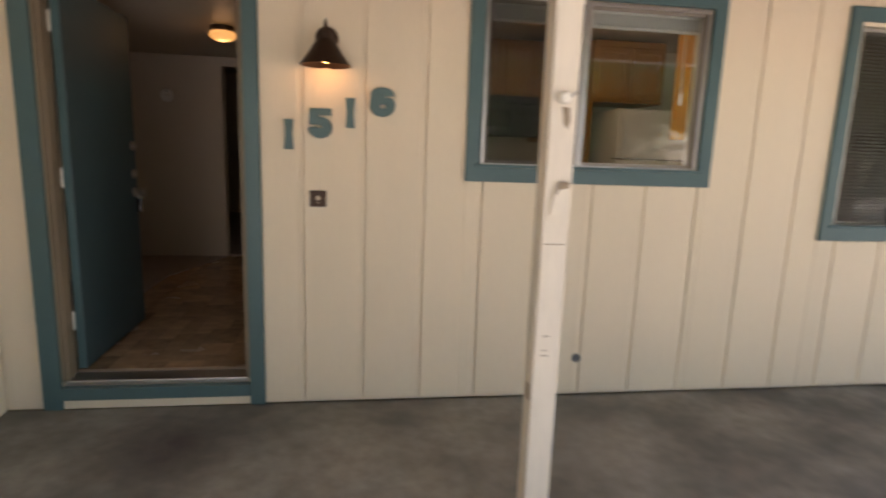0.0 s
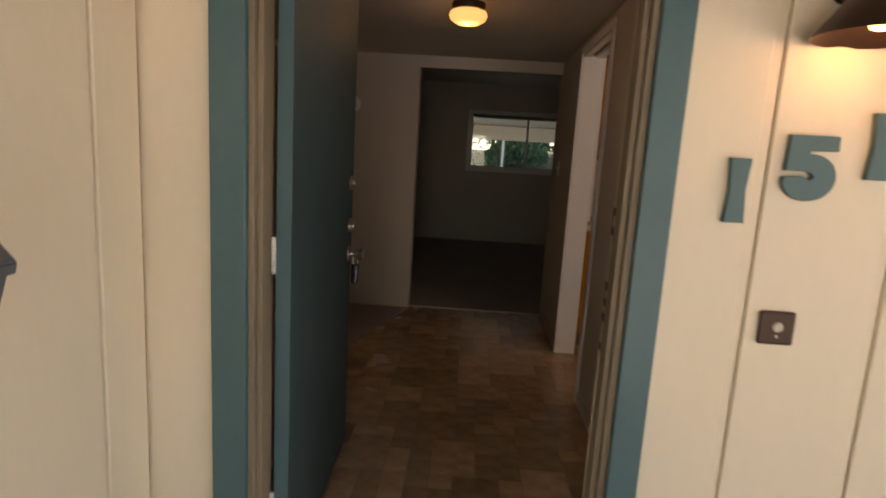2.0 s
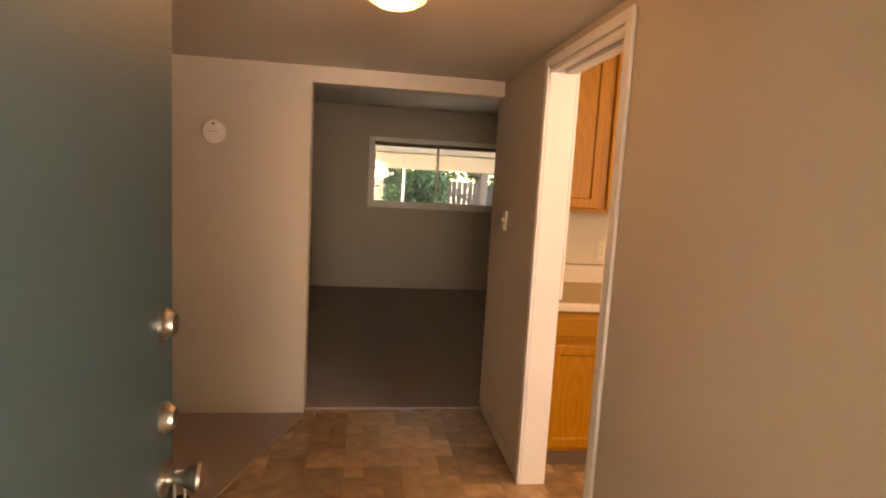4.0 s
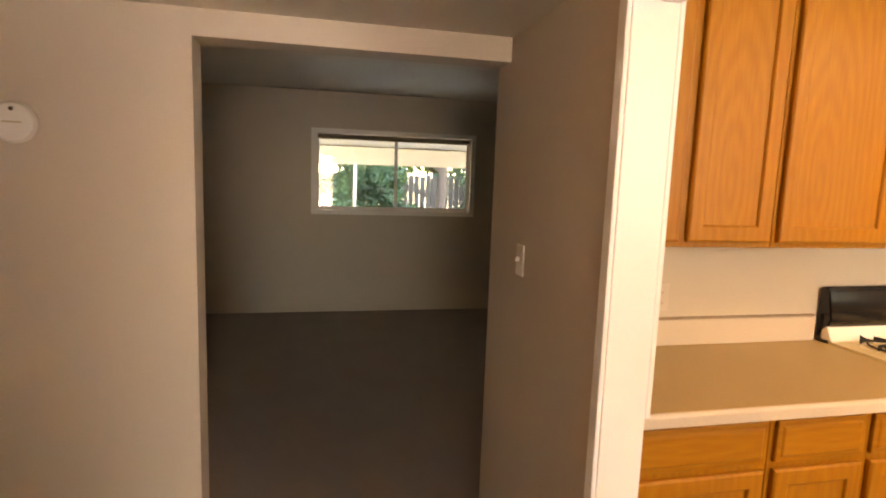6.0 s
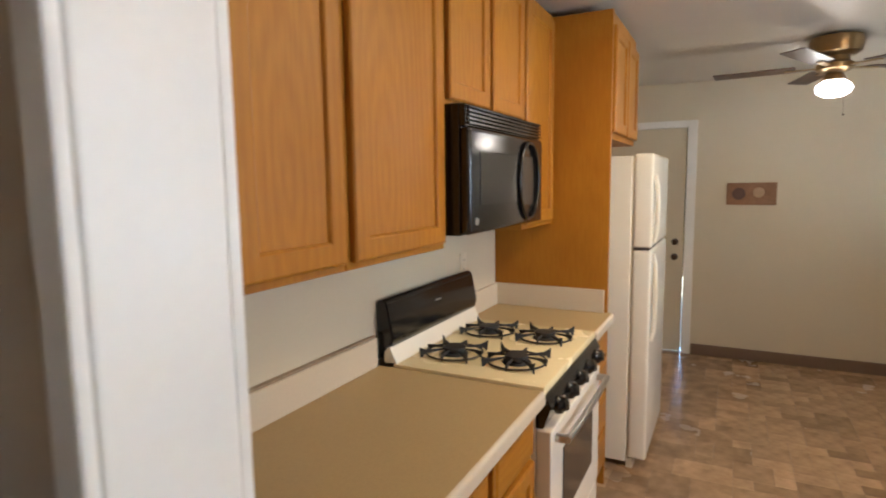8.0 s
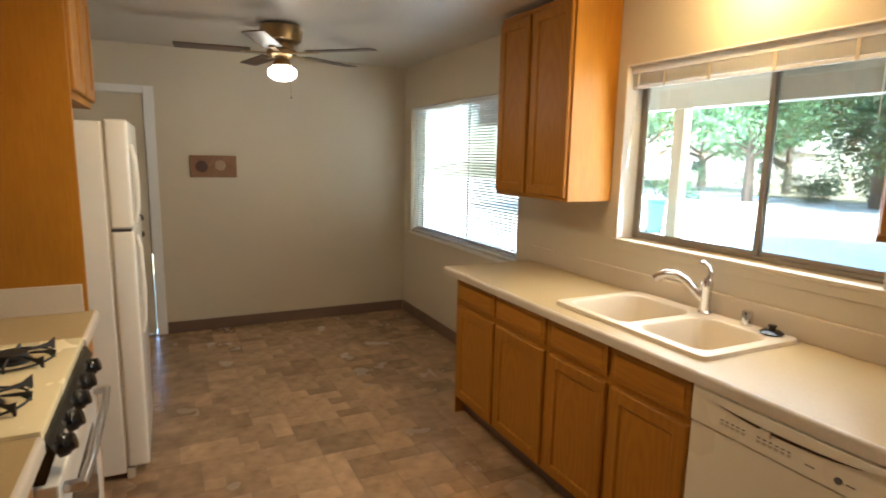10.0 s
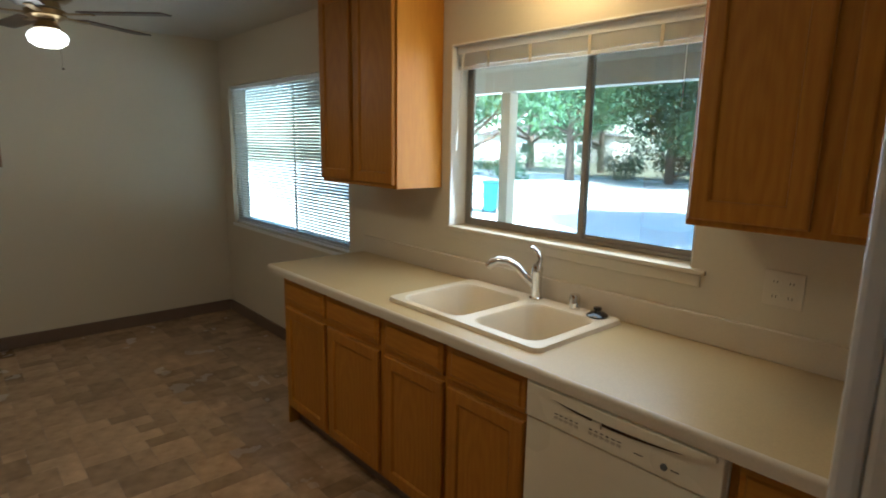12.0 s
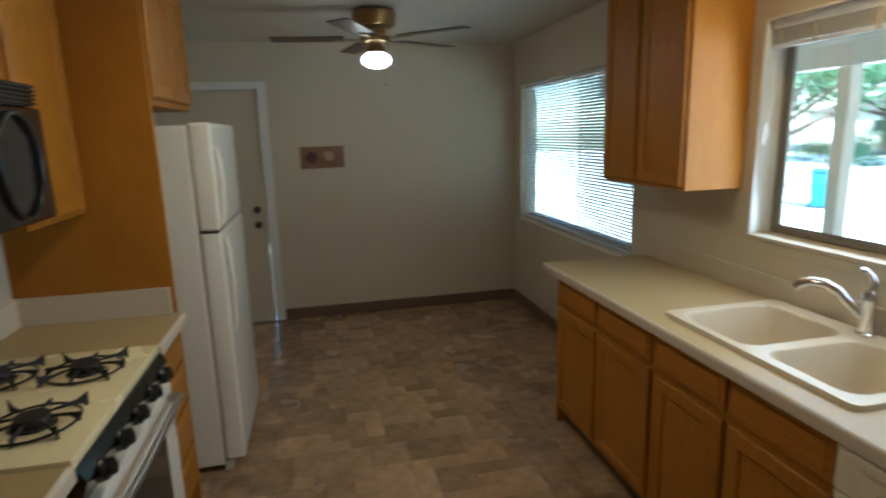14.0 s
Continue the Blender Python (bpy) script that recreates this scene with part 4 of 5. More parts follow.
# ---- microwave ----
mw = thing("microwave", "black over-range microwave with an oval door handle", "microwave", m=pose(1.512, 2.815, 1.402))
part("body", blocks((0.002, 0.756, 0.025, 0.392, 0, 0.418), bevel=0.004), BLACK, mw)
mf = part("front", blocks((0.002, 0.756, -0.012, 0.0245, 0.004, 0.345), bevel=0.014, steps=3), BLACK, mw, smooth=True)
part("window", blocks((0.08, 0.43, -0.0145, -0.0122, 0.095, 0.27), bevel=0.002), BLACKGLASS, mf, "dark see-through window")
part("handle", pipe([(0.565 + 0.115 * math.cos(2 * math.pi * k / 30), -0.019, 0.175 + 0.150 * math.sin(2 * math.pi * k / 30)) for k in range(31)], 0.0075, 10), BLACK, mf, "oval ring handle", True)
part("key_pad", blocks((0.50, 0.63, -0.0130, -0.0122, 0.08, 0.27)), BLACK, mf)
part("badge", lathe([(0, 0), (0.012, 0), (0.012, 0.003), (0, 0.003)], 16, Matrix.Translation((0.05, -0.0122, 0.045)) @ Matrix.Rotation(radians(90), 4, "X")), ALU, mf, "round silver badge", True)
part("vent_frame", blocks((0.002, 0.756, 0.004, 0.0245, 0.348, 0.416), bevel=0.003), BLACK, mw)
for k in range(5):
    part("vent_slat", blocks((0.008, 0.750, -0.008, 0.006, 0.353 + 0.0125 * k, 0.361 + 0.0125 * k), bevel=0.002), BLACK, mw)

# ---- refrigerator ----
fr = thing("refrigerator", "white top-freezer refrigerator beside the oak panel", "refrigerator", m=pose(2.965, 2.43, 0))
FW = 0.745
part("body", blocks((0, FW, 0.103, 0.775, 0.035, 1.700), bevel=0.006), ENAMEL, fr)
for nm, lo, hi, grip in (("freezer_door", 1.222, 1.712, (1.25, 1.60)), ("fridge_door", 0.06, 1.210, (0.72, 1.19))):
    d = part(nm, blocks((0, FW, 0.0, 0.095, lo, hi), bevel=0.016, steps=3), ENAMEL, fr, smooth=True)
    part("handle", pipe([(0.045, -0.004, grip[0]), (0.045, -0.018, grip[0] + 0.06), (0.045, -0.022, (grip[0] + grip[1]) / 2), (0.045, -0.018, grip[1] - 0.06), (0.045, -0.004, grip[1])], 0.012, 10), ENAMEL, d, smooth=True)
part("gasket", blocks((0.01, FW - 0.01, 0.0955, 0.1025, 0.06, 1.70)), PLATE, fr, "grey door gasket")
# solid dark strip between the doors, the gap's shade put in as colour
part("seam", blocks((0.004, FW - 0.004, 0.012, 0.090, 1.2105, 1.2215)), INK, fr, "dark strip with the door gap's shade put into its colour")
part("toe_grille", blocks((0.01, FW - 0.01, 0.07, 0.102, 0.0, 0.055)), PLATE, fr)

# ---- hall and dining fittings ----
hl = thing("hall_ceiling_light", "lit warm glass ceiling light with bronze rim", "ceiling light", m=pose(-0.62, 1.70, HALLCEIL))
part("rim", lathe([(0, 0), (0.085, 0), (0.088, -0.012), (0.082, -0.034), (0.066, -0.036), (0, -0.034)], 28), BRONZE, hl, smooth=True)
part("globe", lathe([(0.075, -0.036), (0.093, -0.044), (0.100, -0.06), (0.090, -0.085), (0.058, -0.104), (0, -0.111)], 28), GLOBE, hl, "lit amber glass bowl", True)

fan = thing("ceiling_fan", "brass ceiling fan with dark blades and lit globe", "ceiling fan", m=pose(4.06, 1.55, -0.015))
part("canopy", lathe([(0, CEIL), (0.135, CEIL), (0.142, CEIL - 0.03), (0.130, CEIL - 0.09), (0.10, CEIL - 0.11), (0, CEIL - 0.11)], 28), BRASS, fan, smooth=True)
part("motor", lathe([(0, 2.31), (0.07, 2.31), (0.075, 2.28), (0.10, 2.265), (0.10, 2.235), (0.06, 2.215), (0, 2.21)], 28), BRASS, fan, smooth=True)
for k in range(5):
    a = 84 + 72 * k
    bl = part("blade", blocks((0.20, 0.66, -0.062, 0.062, 2.252, 2.259), bevel=0.003), WALNUT, fan, "dark walnut blade")
    bl.matrix_basis = Matrix.Rotation(radians(a), 4, "Z") @ Matrix.Translation((0, 0, 2.255)) @ Matrix.Rotation(radians(5), 4, "X") @ Matrix.Translation((0, 0, -2.255))
    part("bracket", blocks((0.085, 0.26, -0.02, 0.02, 2.243, 2.250), bevel=0.003), BRASS, fan).matrix_basis = Matrix.Rotation(radians(a), 4, "Z")
part("lamp_holder", lathe([(0, 2.21), (0.045, 2.21), (0.06, 2.185), (0.065, 2.17), (0, 2.168)], 24), BRASS, fan, smooth=True)
part("globe", lathe([(0.058, 2.168), (0.086, 2.150), (0.097, 2.125), (0.088, 2.098), (0.055, 2.078), (0, 2.070)], 28), FANGLOBE, fan, "lit white glass globe", True)
part("pull_chain", joined(pipe([(0.0, -0.05, 2.19), (0.0, -0.055, 1.975)], 0.0008, 6), lathe([(0, 0), (0.006, 0.005), (0.005, 0.012), (0, 0.015)], 10, pose(0, -0.055, 1.960))), BRONZE, fan, "thin pull chain")

kl = thing("kitchen_ceiling_light", "lit rectangular ceiling light with a wood frame", "ceiling light")
part("frame", blocks((1.76, 2.40, 1.73, 1.745, 2.345, 2.4195), (1.76, 2.40, 1.995, 2.01, 2.345, 2.4195), (1.76, 1.775, 1.745, 1.995, 2.345, 2.4195), (2.385, 2.40, 1.745, 1.995, 2.345, 2.4195)), OAK_H, kl)
part("diffuser", blocks((1.776, 2.384, 1.746, 1.994, 2.352, 2.4195)), TUBE, kl, "glowing warm diffuser")
sl = thing("sink_ceiling_light", "small lit ceiling light over the sink", "ceiling light", m=pose(1.60, 0.36, CEIL))
part("rim", lathe([(0, 0), (0.07, 0), (0.07, -0.02), (0, -0.02)], 24), BRONZE, sl, smooth=True)
part("globe", lathe([(0.05, -0.021), (0.065, -0.04), (0.05, -0.07), (0, -0.08)], 24), GLOBE, sl, "lit amber glass bowl", True)

det = thing("smoke_detector", "round white detector disc on the hall wall", "detector", m=Matrix.Translation((-1.555, 3.3445, 1.70)) @ Matrix.Rotation(radians(90), 4, "X"))
part("disc", lathe([(0, 0), (0.066, 0), (0.068, 0.012), (0.060, 0.026), (0.02, 0.030), (0, 0.030)], 32), TRIM, det, smooth=True)
part("sounder", lathe([(0, 0), (0.007, 0), (0.007, 0.003), (0, 0.003)], 12, pose(0, 0.042, 0.0275)), INK, det)
part("print_bar", blocks((-0.028, 0.028, -0.003, 0.003, 0.0297, 0.0306)), PLATE, det)


def wall_plate(name, label, m, toggle, mat=None, gangs=1):
    p = thing(name, label, "switch" if toggle else "outlet", m=m)
    half = 0.035 + 0.023 * (gangs - 1)
    part("plate", blocks((-half, half, -0.006, 0, -0.057, 0.057), bevel=0.003), mat or IVORY, p)
    for k in range(gangs):
        c = 0.046 * (k - (gangs - 1) / 2)
        if toggle:
            part("toggle", blocks((c - 0.005, c + 0.005, -0.022, -0.0062, -0.004, 0.012), bevel=0.002), mat or IVORY, p)
            continue
        for z in (-0.025, 0.022):
            s = part("socket", lathe([(0, 0), (0.016, 0), (0.016, 0.002), (0, 0.002)], 16, Matrix.Translation((c, -0.006, z)) @ Matrix.Rotation(radians(90), 4, "X")), mat or IVORY, p)
            for x in (c - 0.006, c + 0.004):
                part("slot", blocks((x, x + 0.002, -0.0088, -0.0081, z - 0.004, z + 0.005)), INK, s)
    return p


wall_plate("light_switch", "white toggle switch on the greige hall wall", pose(0.1345, 3.13, 1.28, 0, 0, -90), True, TRIM)
wall_plate("outlet", "ivory double outlet on the wall above the counter", pose(0.78, 3.2095, 1.115), False)
wall_plate("outlet", "ivory outlet on the wall under the microwave", pose(2.32, 3.2095, 1.185), False)
wall_plate("outlet", "wide ivory double outlet plate above the sink counter", Matrix.Translation((0.766, 0.1405, 1.15)) @ Matrix.Rotation(math.pi, 4, "Z"), False, gangs=2)
wall_plate("light_switch", "ivory switch plate above the sink counter", Matrix.Translation((0.54, 0.1405, 1.16)) @ Matrix.Rotation(math.pi, 4, "Z"), True)

pq = thing("wall_plaque", "reddish wooden board with two raised motifs", "wall decoration", m=pose(5.3565, 1.92, 1.452, 0, 0, 90) @ Matrix.Rotation(math.pi, 4, "Z"))
part("board", blocks((-0.188, 0.188, -0.016, 0, -0.094, 0.094), bevel=0.004), PLAQUEWOOD, pq)
part("motif", lathe([(0, 0), (0.052, 0), (0.046, 0.010), (0.02, 0.014), (0, 0.012)], 12, Matrix.Translation((-0.095, -0.016, 0.0)) @ Matrix.Rotation(radians(90), 4, "X")), DARKFIG, pq, "dark round motif")
part("motif", lathe([(0, 0), (0.045, 0), (0.030, 0.010), (0.02, 0.006), (0, 0.012)], 10, Matrix.Translation((0.055, -0.016, 0.01)) @ Matrix.Rotation(radians(90), 4, "X")), PALEFIG, pq, "pale flower motif")

# side door in the dining wall
casing("trim_side_door", [(5.339, 5.3565, 2.352, 2.428, 0, 2.095), (5.339, 5.3565, 3.232, 3.279, 0, 2.095), (5.339, 5.3565, 2.428, 3.232, 2.036, 2.095)], TRIM, "white painted side door casing")
sd = thing("side_door", "pale painted side door, slightly ajar", "door", m=pose(5.37, 3.230, 0, 0, 0, -0.3))
part("leaf", blocks((0, 0.042, -0.794, 0, 0.012, 2.032), bevel=0.003), KITCHENPAINT, sd)
for z, r in ((1.02, 0.026), (0.885, 0.028)):
    part("deadbolt" if z > 1 else "knob", lathe([(0, 0), (0.030, 0), (0.030, 0.006), (0.012, 0.010), (0.012, 0.028), (r, 0.038), (r * 0.9, 0.058), (0, 0.062)], 18, Matrix.Translation((0, -0.722, z)) @ Matrix.Rotation(radians(-90), 4, "Y")), BRONZE, sd, "dark bronze knob", True)
# added behind the leaf to block daylight in the gap's upper part
casing("trim_side_stop", [(5.413, 5.425, 2.425, 2.452, 0.70, 2.04), (5.413, 5.425, 2.452, 3.234, 2.02, 2.04)], TRIM, "added white strip blocking daylight in the upper door gap")
casing("trim_side_sill", [(5.357, 5.505, 2.426, 3.234, -0.03, 0.008)], ALU, "aluminium side door sill")

# ---- blinds ----
bl = thing("window_blind", "white mini blind lowered over the dining window", "blind")
part("head_rail", blocks((3.30, 5.165, 0.098, 0.128, 1.995, 2.024), bevel=0.002), BLIND, bl)
slat = None
z = 1.985
while z > 0.885:
    if slat is None:
        slat = part("slat", blocks((0, 1.855, -0.0125, 0.0125, -0.0007, 0.0007)), BLIND, bl)
        slat.matrix_basis = pose(3.305, 0.113, z, 36)
    else:
        again(slat, pose(3.305, 0.113, z, 36))
    z -= 0.0215
part("bottom_rail", blocks((3.305, 5.16, 0.100, 0.126, 0.862, 0.874), bevel=0.002), BLIND, bl)
for x in (3.6, 4.85):
    part("ladder_cord", pipe([(x, 0.1275, 0.87), (x, 0.1275, 2.0)], 0.0012, 5), BLIND, bl)
rb = thing("window_blind", "white mini blind drawn up over the sink window", "blind")
part("head_rail", blocks((1.075, 2.315, 0.085, 0.118, 2.008, 2.0445), bevel=0.002), BLIND, rb)
for k in range(14):
    part("slat", blocks((1.078, 2.312, 0.088, 0.114, 1.955 + 0.0037 * k, 1.957 + 0.0037 * k)), BLIND, rb)
part("bottom_rail", blocks((1.078, 2.312, 0.088, 0.114, 1.935, 1.951), bevel=0.003), BLIND, rb)
part("wand", pipe([(2.255, 0.13, 2.01), (2.275, 0.15, 1.55)], 0.004, 8), BLIND, rb, "clear plastic tilt wand")
part("lift_cord", pipe([(1.16, 0.122, 2.01), (1.16, 0.122, 1.72)], 0.0013, 5), BLIND, rb)
for x in (1.25, 1.55, 1.85, 2.1):
    part("tape", blocks((x, x + 0.014, 0.1145, 0.116, 1.935, 2.008)), PLATE, rb)
hb = thing("roller_blind", "rolled shade at the top of the living room window", "blind")
part("roll", pipe([(-0.57, 7.515, 1.945), (1.12, 7.515, 1.945)], 0.028, 14), TAN, hb)

# ---- porch things ----
pl = thing("porch_lamp", "bronze barn lamp lit on the cream siding", "wall lamp", m=pose(0.258, 0, 0))
part("back_plate", lathe([(0, 0), (0.058, 0), (0.056, 0.012), (0.03, 0.022), (0, 0.024)], 24, Matrix.Translation((0, -0.0005, 1.775)) @ Matrix.Rotation(radians(90), 4, "X")), BRONZE, pl, smooth=True)
part("arm", pipe([(0, -0.01, 1.775), (0, -0.05, 1.80), (0, -0.095, 1.805), (0, -0.118, 1.78)], 0.011, 10), BRONZE, pl, smooth=True)
part("finial", lathe([(0, 1.80), (0.010, 1.802), (0.009, 1.83), (0.004, 1.84), (0, 1.852)], 12, pose(0, -0.118, 0)), BRONZE, pl, smooth=True)
part("shade", lathe([(0.020, 1.80), (0.034, 1.785), (0.036, 1.752), (0.046, 1.742), (0.085, 1.68), (0.118, 1.636), (0.122, 1.628), (0.116, 1.634), (0.082, 1.678), (0.042, 1.738), (0.020, 1.745)], 32, pose(0, -0.118, 0)), BRONZE, pl, smooth=True)
part("bulb", lathe([(0, 1.64), (0.018, 1.646), (0.026, 1.665), (0.016, 1.695), (0, 1.70)], 16, pose(0, -0.118, 0)), BULB, pl, "lit bulb", True)

db = thing("doorbell", "dark bronze doorbell plate with a pale button", "doorbell", m=pose(0.212, -0.0005, 0.973))
part("plate", blocks((-0.042, 0.042, -0.012, 0, -0.042, 0.042), bevel=0.007), BRONZE, db)
part("button", lathe([(0, 0), (0.013, 0), (0.011, 0.005), (0, 0.006)], 18, Matrix.Translation((0, -0.012, 0.004)) @ Matrix.Rotation(radians(90), 4, "X")), PLATE, db, "pale round button", True)
part("button_dot", lathe([(0, 0), (0.004, 0), (0, 0.003)], 10, Matrix.Translation((0, -0.012, -0.020)) @ Matrix.Rotation(radians(90), 4, "X")), PLATE, db)


def numeral(outlines, x, z, h, name="house_number", what=""):
    t = thing(name, "teal painted wooden house number %s" % what, "house number", "house numbers", pose(x, -0.001, z))
    cu = bpy.data.curves.new("numeral", "CURVE")
    cu.dimensions, cu.fill_mode, cu.extrude, cu.bevel_depth = "2D", "BOTH", 0.008, 0.0015
    for pts in outlines:
        sp = cu.splines.new("POLY")
        sp.points.add(len(pts) - 1)
        for q, (px, py) in zip(sp.points, pts):
            q.co = (px * h, py * h, 0, 1)
        sp.use_cyclic_u = True
    ob = new("numeral", cu)
    me = bpy.data.meshes.new_from_object(ob.evaluated_get(bpy.context.evaluated_depsgraph_get()))
    bpy.data.objects.remove(ob)
    me.materials.clear()
    me.materials.append(TEAL)
    o = new("figure", me)
    o.parent = t
    o.matrix_basis = Matrix.Translation((0, -0.009, 0)) @ Matrix.Rotation(radians(90), 4, "X")
    return t


def arc(cx, cy, rx, ry, a0, a1, steps=14):
    return [(cx + rx * math.cos(radians(a0 + (a1 - a0) * k / steps)), cy + ry * math.sin(radians(a0 + (a1 - a0) * k / steps))) for k in range(steps + 1)]


ONE = [[(-0.15, 0), (0.15, 0), (0.11, 0.5), (0.15, 1), (-0.15, 1), (-0.11, 0.5)]]
FIVE = [[(-0.34, 1), (0.37, 1), (0.38, 0.79), (-0.04, 0.78), (-0.06, 0.70)] + arc(0.0, 0.36, 0.40, 0.36, 88, -166) + [(-0.37, 0.35), (-0.10, 0.37), (0.0, 0.31), (0.07, 0.35), (0.06, 0.42), (-0.04, 0.46), (-0.36, 0.46)]]
SIX = [arc(0, 0.36, 0.44, 0.36, 180, 360) + [(0.43, 0.50), (0.36, 0.63), (0.10, 0.66), (0.10, 0.71), (0.42, 0.73)] + arc(0.0, 0.70, 0.42, 0.30, 18, 160), arc(0.02, 0.35, 0.11, 0.085, 360, 0, 12)[:-1]]
numeral(ONE, 0.068, 1.225, 0.147, what="one")
numeral(FIVE, 0.224, 1.285, 0.147, what="five")
numeral(ONE, 0.375, 1.342, 0.147, what="one")
numeral(SIX, 0.538, 1.405, 0.145, what="six")

BADGE = material("silvered_badge", (0.62, 0.62, 0.60), 0.4, metal=0.35, grain=0.2, grain_scale=80, bump=0.1)
mb = thing("mailbox", "grey steel wall mailbox with eagle badge and hooks", "mailbox", m=pose(0.01, -1.01, -0.01))
part("body", prism([(-1.357, 1.035), (-1.245, 1.035), (-1.210, 1.150), (-1.357, 1.190)], 0.40, None, 0.004), GREYMETAL, mb)
part("lid", prism([(-1.357, 1.275), (-1.300, 1.275), (-1.200, 1.165), (-1.204, 1.145), (-1.215, 1.152), (-1.30, 1.192), (-1.357, 1.192)], 0.41, Matrix.Translation((0, -0.005, 0)), 0.003), GREYMETAL, mb, "sloping hinged lid")
part("badge", prism([(-0.034, -0.036), (-0.026, -0.038), (-0.018, -0.008), (-0.014, -0.04), (0.016, -0.04), (0.019, -0.012), (0.028, -0.034), (0.036, -0.028), (0.038, 0.010), (0.024, 0.034), (0.006, 0.044), (-0.006, 0.044), (-0.024, 0.032), (-0.036, 0.008)], 0.012, Matrix.Translation((-1.232, 0.27, 1.095)) @ Matrix.Rotation(radians(-90), 4, "Z") @ Matrix.Diagonal((1.15, 1, 1.25, 1))), BADGE, mb, "silver eagle-shaped badge")
for y in (0.12, 0.27):
    part("paper_hook", pipe([(-1.26, y, 1.036), (-1.26, y, 0.96)] + [(-1.215 + 0.045 * math.cos(radians(a)), y, 0.955 + 0.045 * math.sin(radians(a))) for a in (180, 210, 240, 270, 300, 330, 360)] + [(-1.168, y, 0.975)], 0.005, 8), GREYMETAL, mb, "curled newspaper hook", True)

post = thing("porch_post", "cream square porch post with chipped paint", "post", "porch posts", m=pose(1.06, -1.22, 0))
shaft = part("shaft", blocks((-0.045, 0.045, -0.045, 0.045, PATIO, 1.9615), bevel=0.005), POSTPAINT, post)
p2 = copy_thing(post, pose(3.16, -1.22, 0))
tagged(p2, "cream square porch post before the window")
part("bracket", prism([(-0.030, 1.052), (0.034, 1.052), (0.036, 1.150), (0.016, 1.160), (-0.010, 1.156)], 0.010, Matrix.Translation((0, -0.0555, 0)), 0.003), POSTPAINT, post, "painted-over bracket plate", True)
part("chipped_patch", prism([(-0.012, 1.118), (0.002, 1.136), (0.030, 1.140), (0.034, 1.158), (0.012, 1.163), (-0.006, 1.156)], 0.0015, Matrix.Translation((0, -0.0574, 0))), BAREWOOD, post, "bare wood where paint chipped")
part("chipped_patch", prism([(-0.006, 1.395), (0.020, 1.392), (0.024, 1.35), (0.014, 1.325), (0.002, 1.345)], 0.0012, Matrix.Translation((0, -0.0466, 0))), BAREWOOD, post, "dirt-stained chipped paint")
part("chipped_patch", blocks((-0.0462, -0.0452, -0.02, 0.012, 0.40, 0.46)), BAREWOOD, post, "bare wood where paint chipped")
for z, a, b in ((0.955, -0.036, 0.034), (0.640, -0.020, 0.006), (0.590, -0.018, -0.002), (0.572, -0.022, 0.004)):
    part("scuff_mark", blocks((a, b, -0.0461, -0.0448, z, z + 0.0035)), BAREWOOD, post, "dark scuff in the paint")
part("insulator", lathe([(0, 0), (0.012, 0), (0.020, 0.008), (0.021, 0.020), (0.015, 0.032), (0, 0.036)], 18, Matrix.Translation((-0.006, -0.0455, 1.420)) @ Matrix.Rotation(radians(90), 4, "X")), ENAMEL, post, "round white porcelain knob", True)
part("wire", pipe([(0.012, -0.062, 1.42), (0.03, -0.062, 1.438), (0.046, -0.058, 1.446)], 0.0022, 6), GREYMETAL, post, "short end of wire", True)
tagged(part("wall_hook", lathe([(0, 0), (0.006, 0), (0.004, 0.014), (0.007, 0.018), (0, 0.02)], 10, Matrix.Translation((2.95, 0.1405, 1.004)) @ Matrix.Rotation(radians(-90), 4, "X")), INK), "small dark screw hook above the counter", "hook")
vent = tagged(part("siding_vent", lathe([(0, 0), (0.026, 0), (0.026, 0.008), (0.018, 0.011), (0.016, 0.004), (0, 0.004)], 20, Matrix.Translation((1.697, -0.0005, 0.066)) @ Matrix.Rotation(radians(90), 4, "X")), GREYMETAL, smooth=True), "round grey pipe cap low in the siding", "pipe cap")

# ---- outdoors ----


def leaf_mass(rng, centres, count, size):
    """Many small bent leaves scattered through clumps: (x, y, z, radius)."""
    verts, faces = [], []
    weights = np.array([c[3] ** 2 for c in centres])
    picks = rng.choice(len(centres), count, p=weights / weights.sum())
    for k in picks:
        x, y, z, r = centres[k]
        d = rng.normal(size=3)
        d /= np.linalg.norm(d)
        p = np.array((x, y, z)) + d * r * rng.uniform(0.45, 1.05) * np.array((1, 1, 0.8))
        a = rng.normal(size=3)
        a /= np.linalg.norm(a)
        b = np.cross(a, rng.normal(size=3))
        b /= np.linalg.norm(b) + 1e-6
        s = size * rng.uniform(0.6, 1.4)
        i = len(verts)
        verts += [tuple(p - a * s), tuple(p + b * s * 0.45), tuple(p + a * s), tuple(p - b * s * 0.45)]
        faces.append((i, i + 1, i + 2, i + 3))
    return verts, faces


def foliage(name, parent, rng, centres, count, size, mat):
    me = bpy.data.meshes.new(name)
    v, f = leaf_mass(rng, centres, count, size)
    me.from_pydata(v, [], f)
    me.materials.append(mat)
    ob = new(name, me)
    ob.parent = parent
    return ob


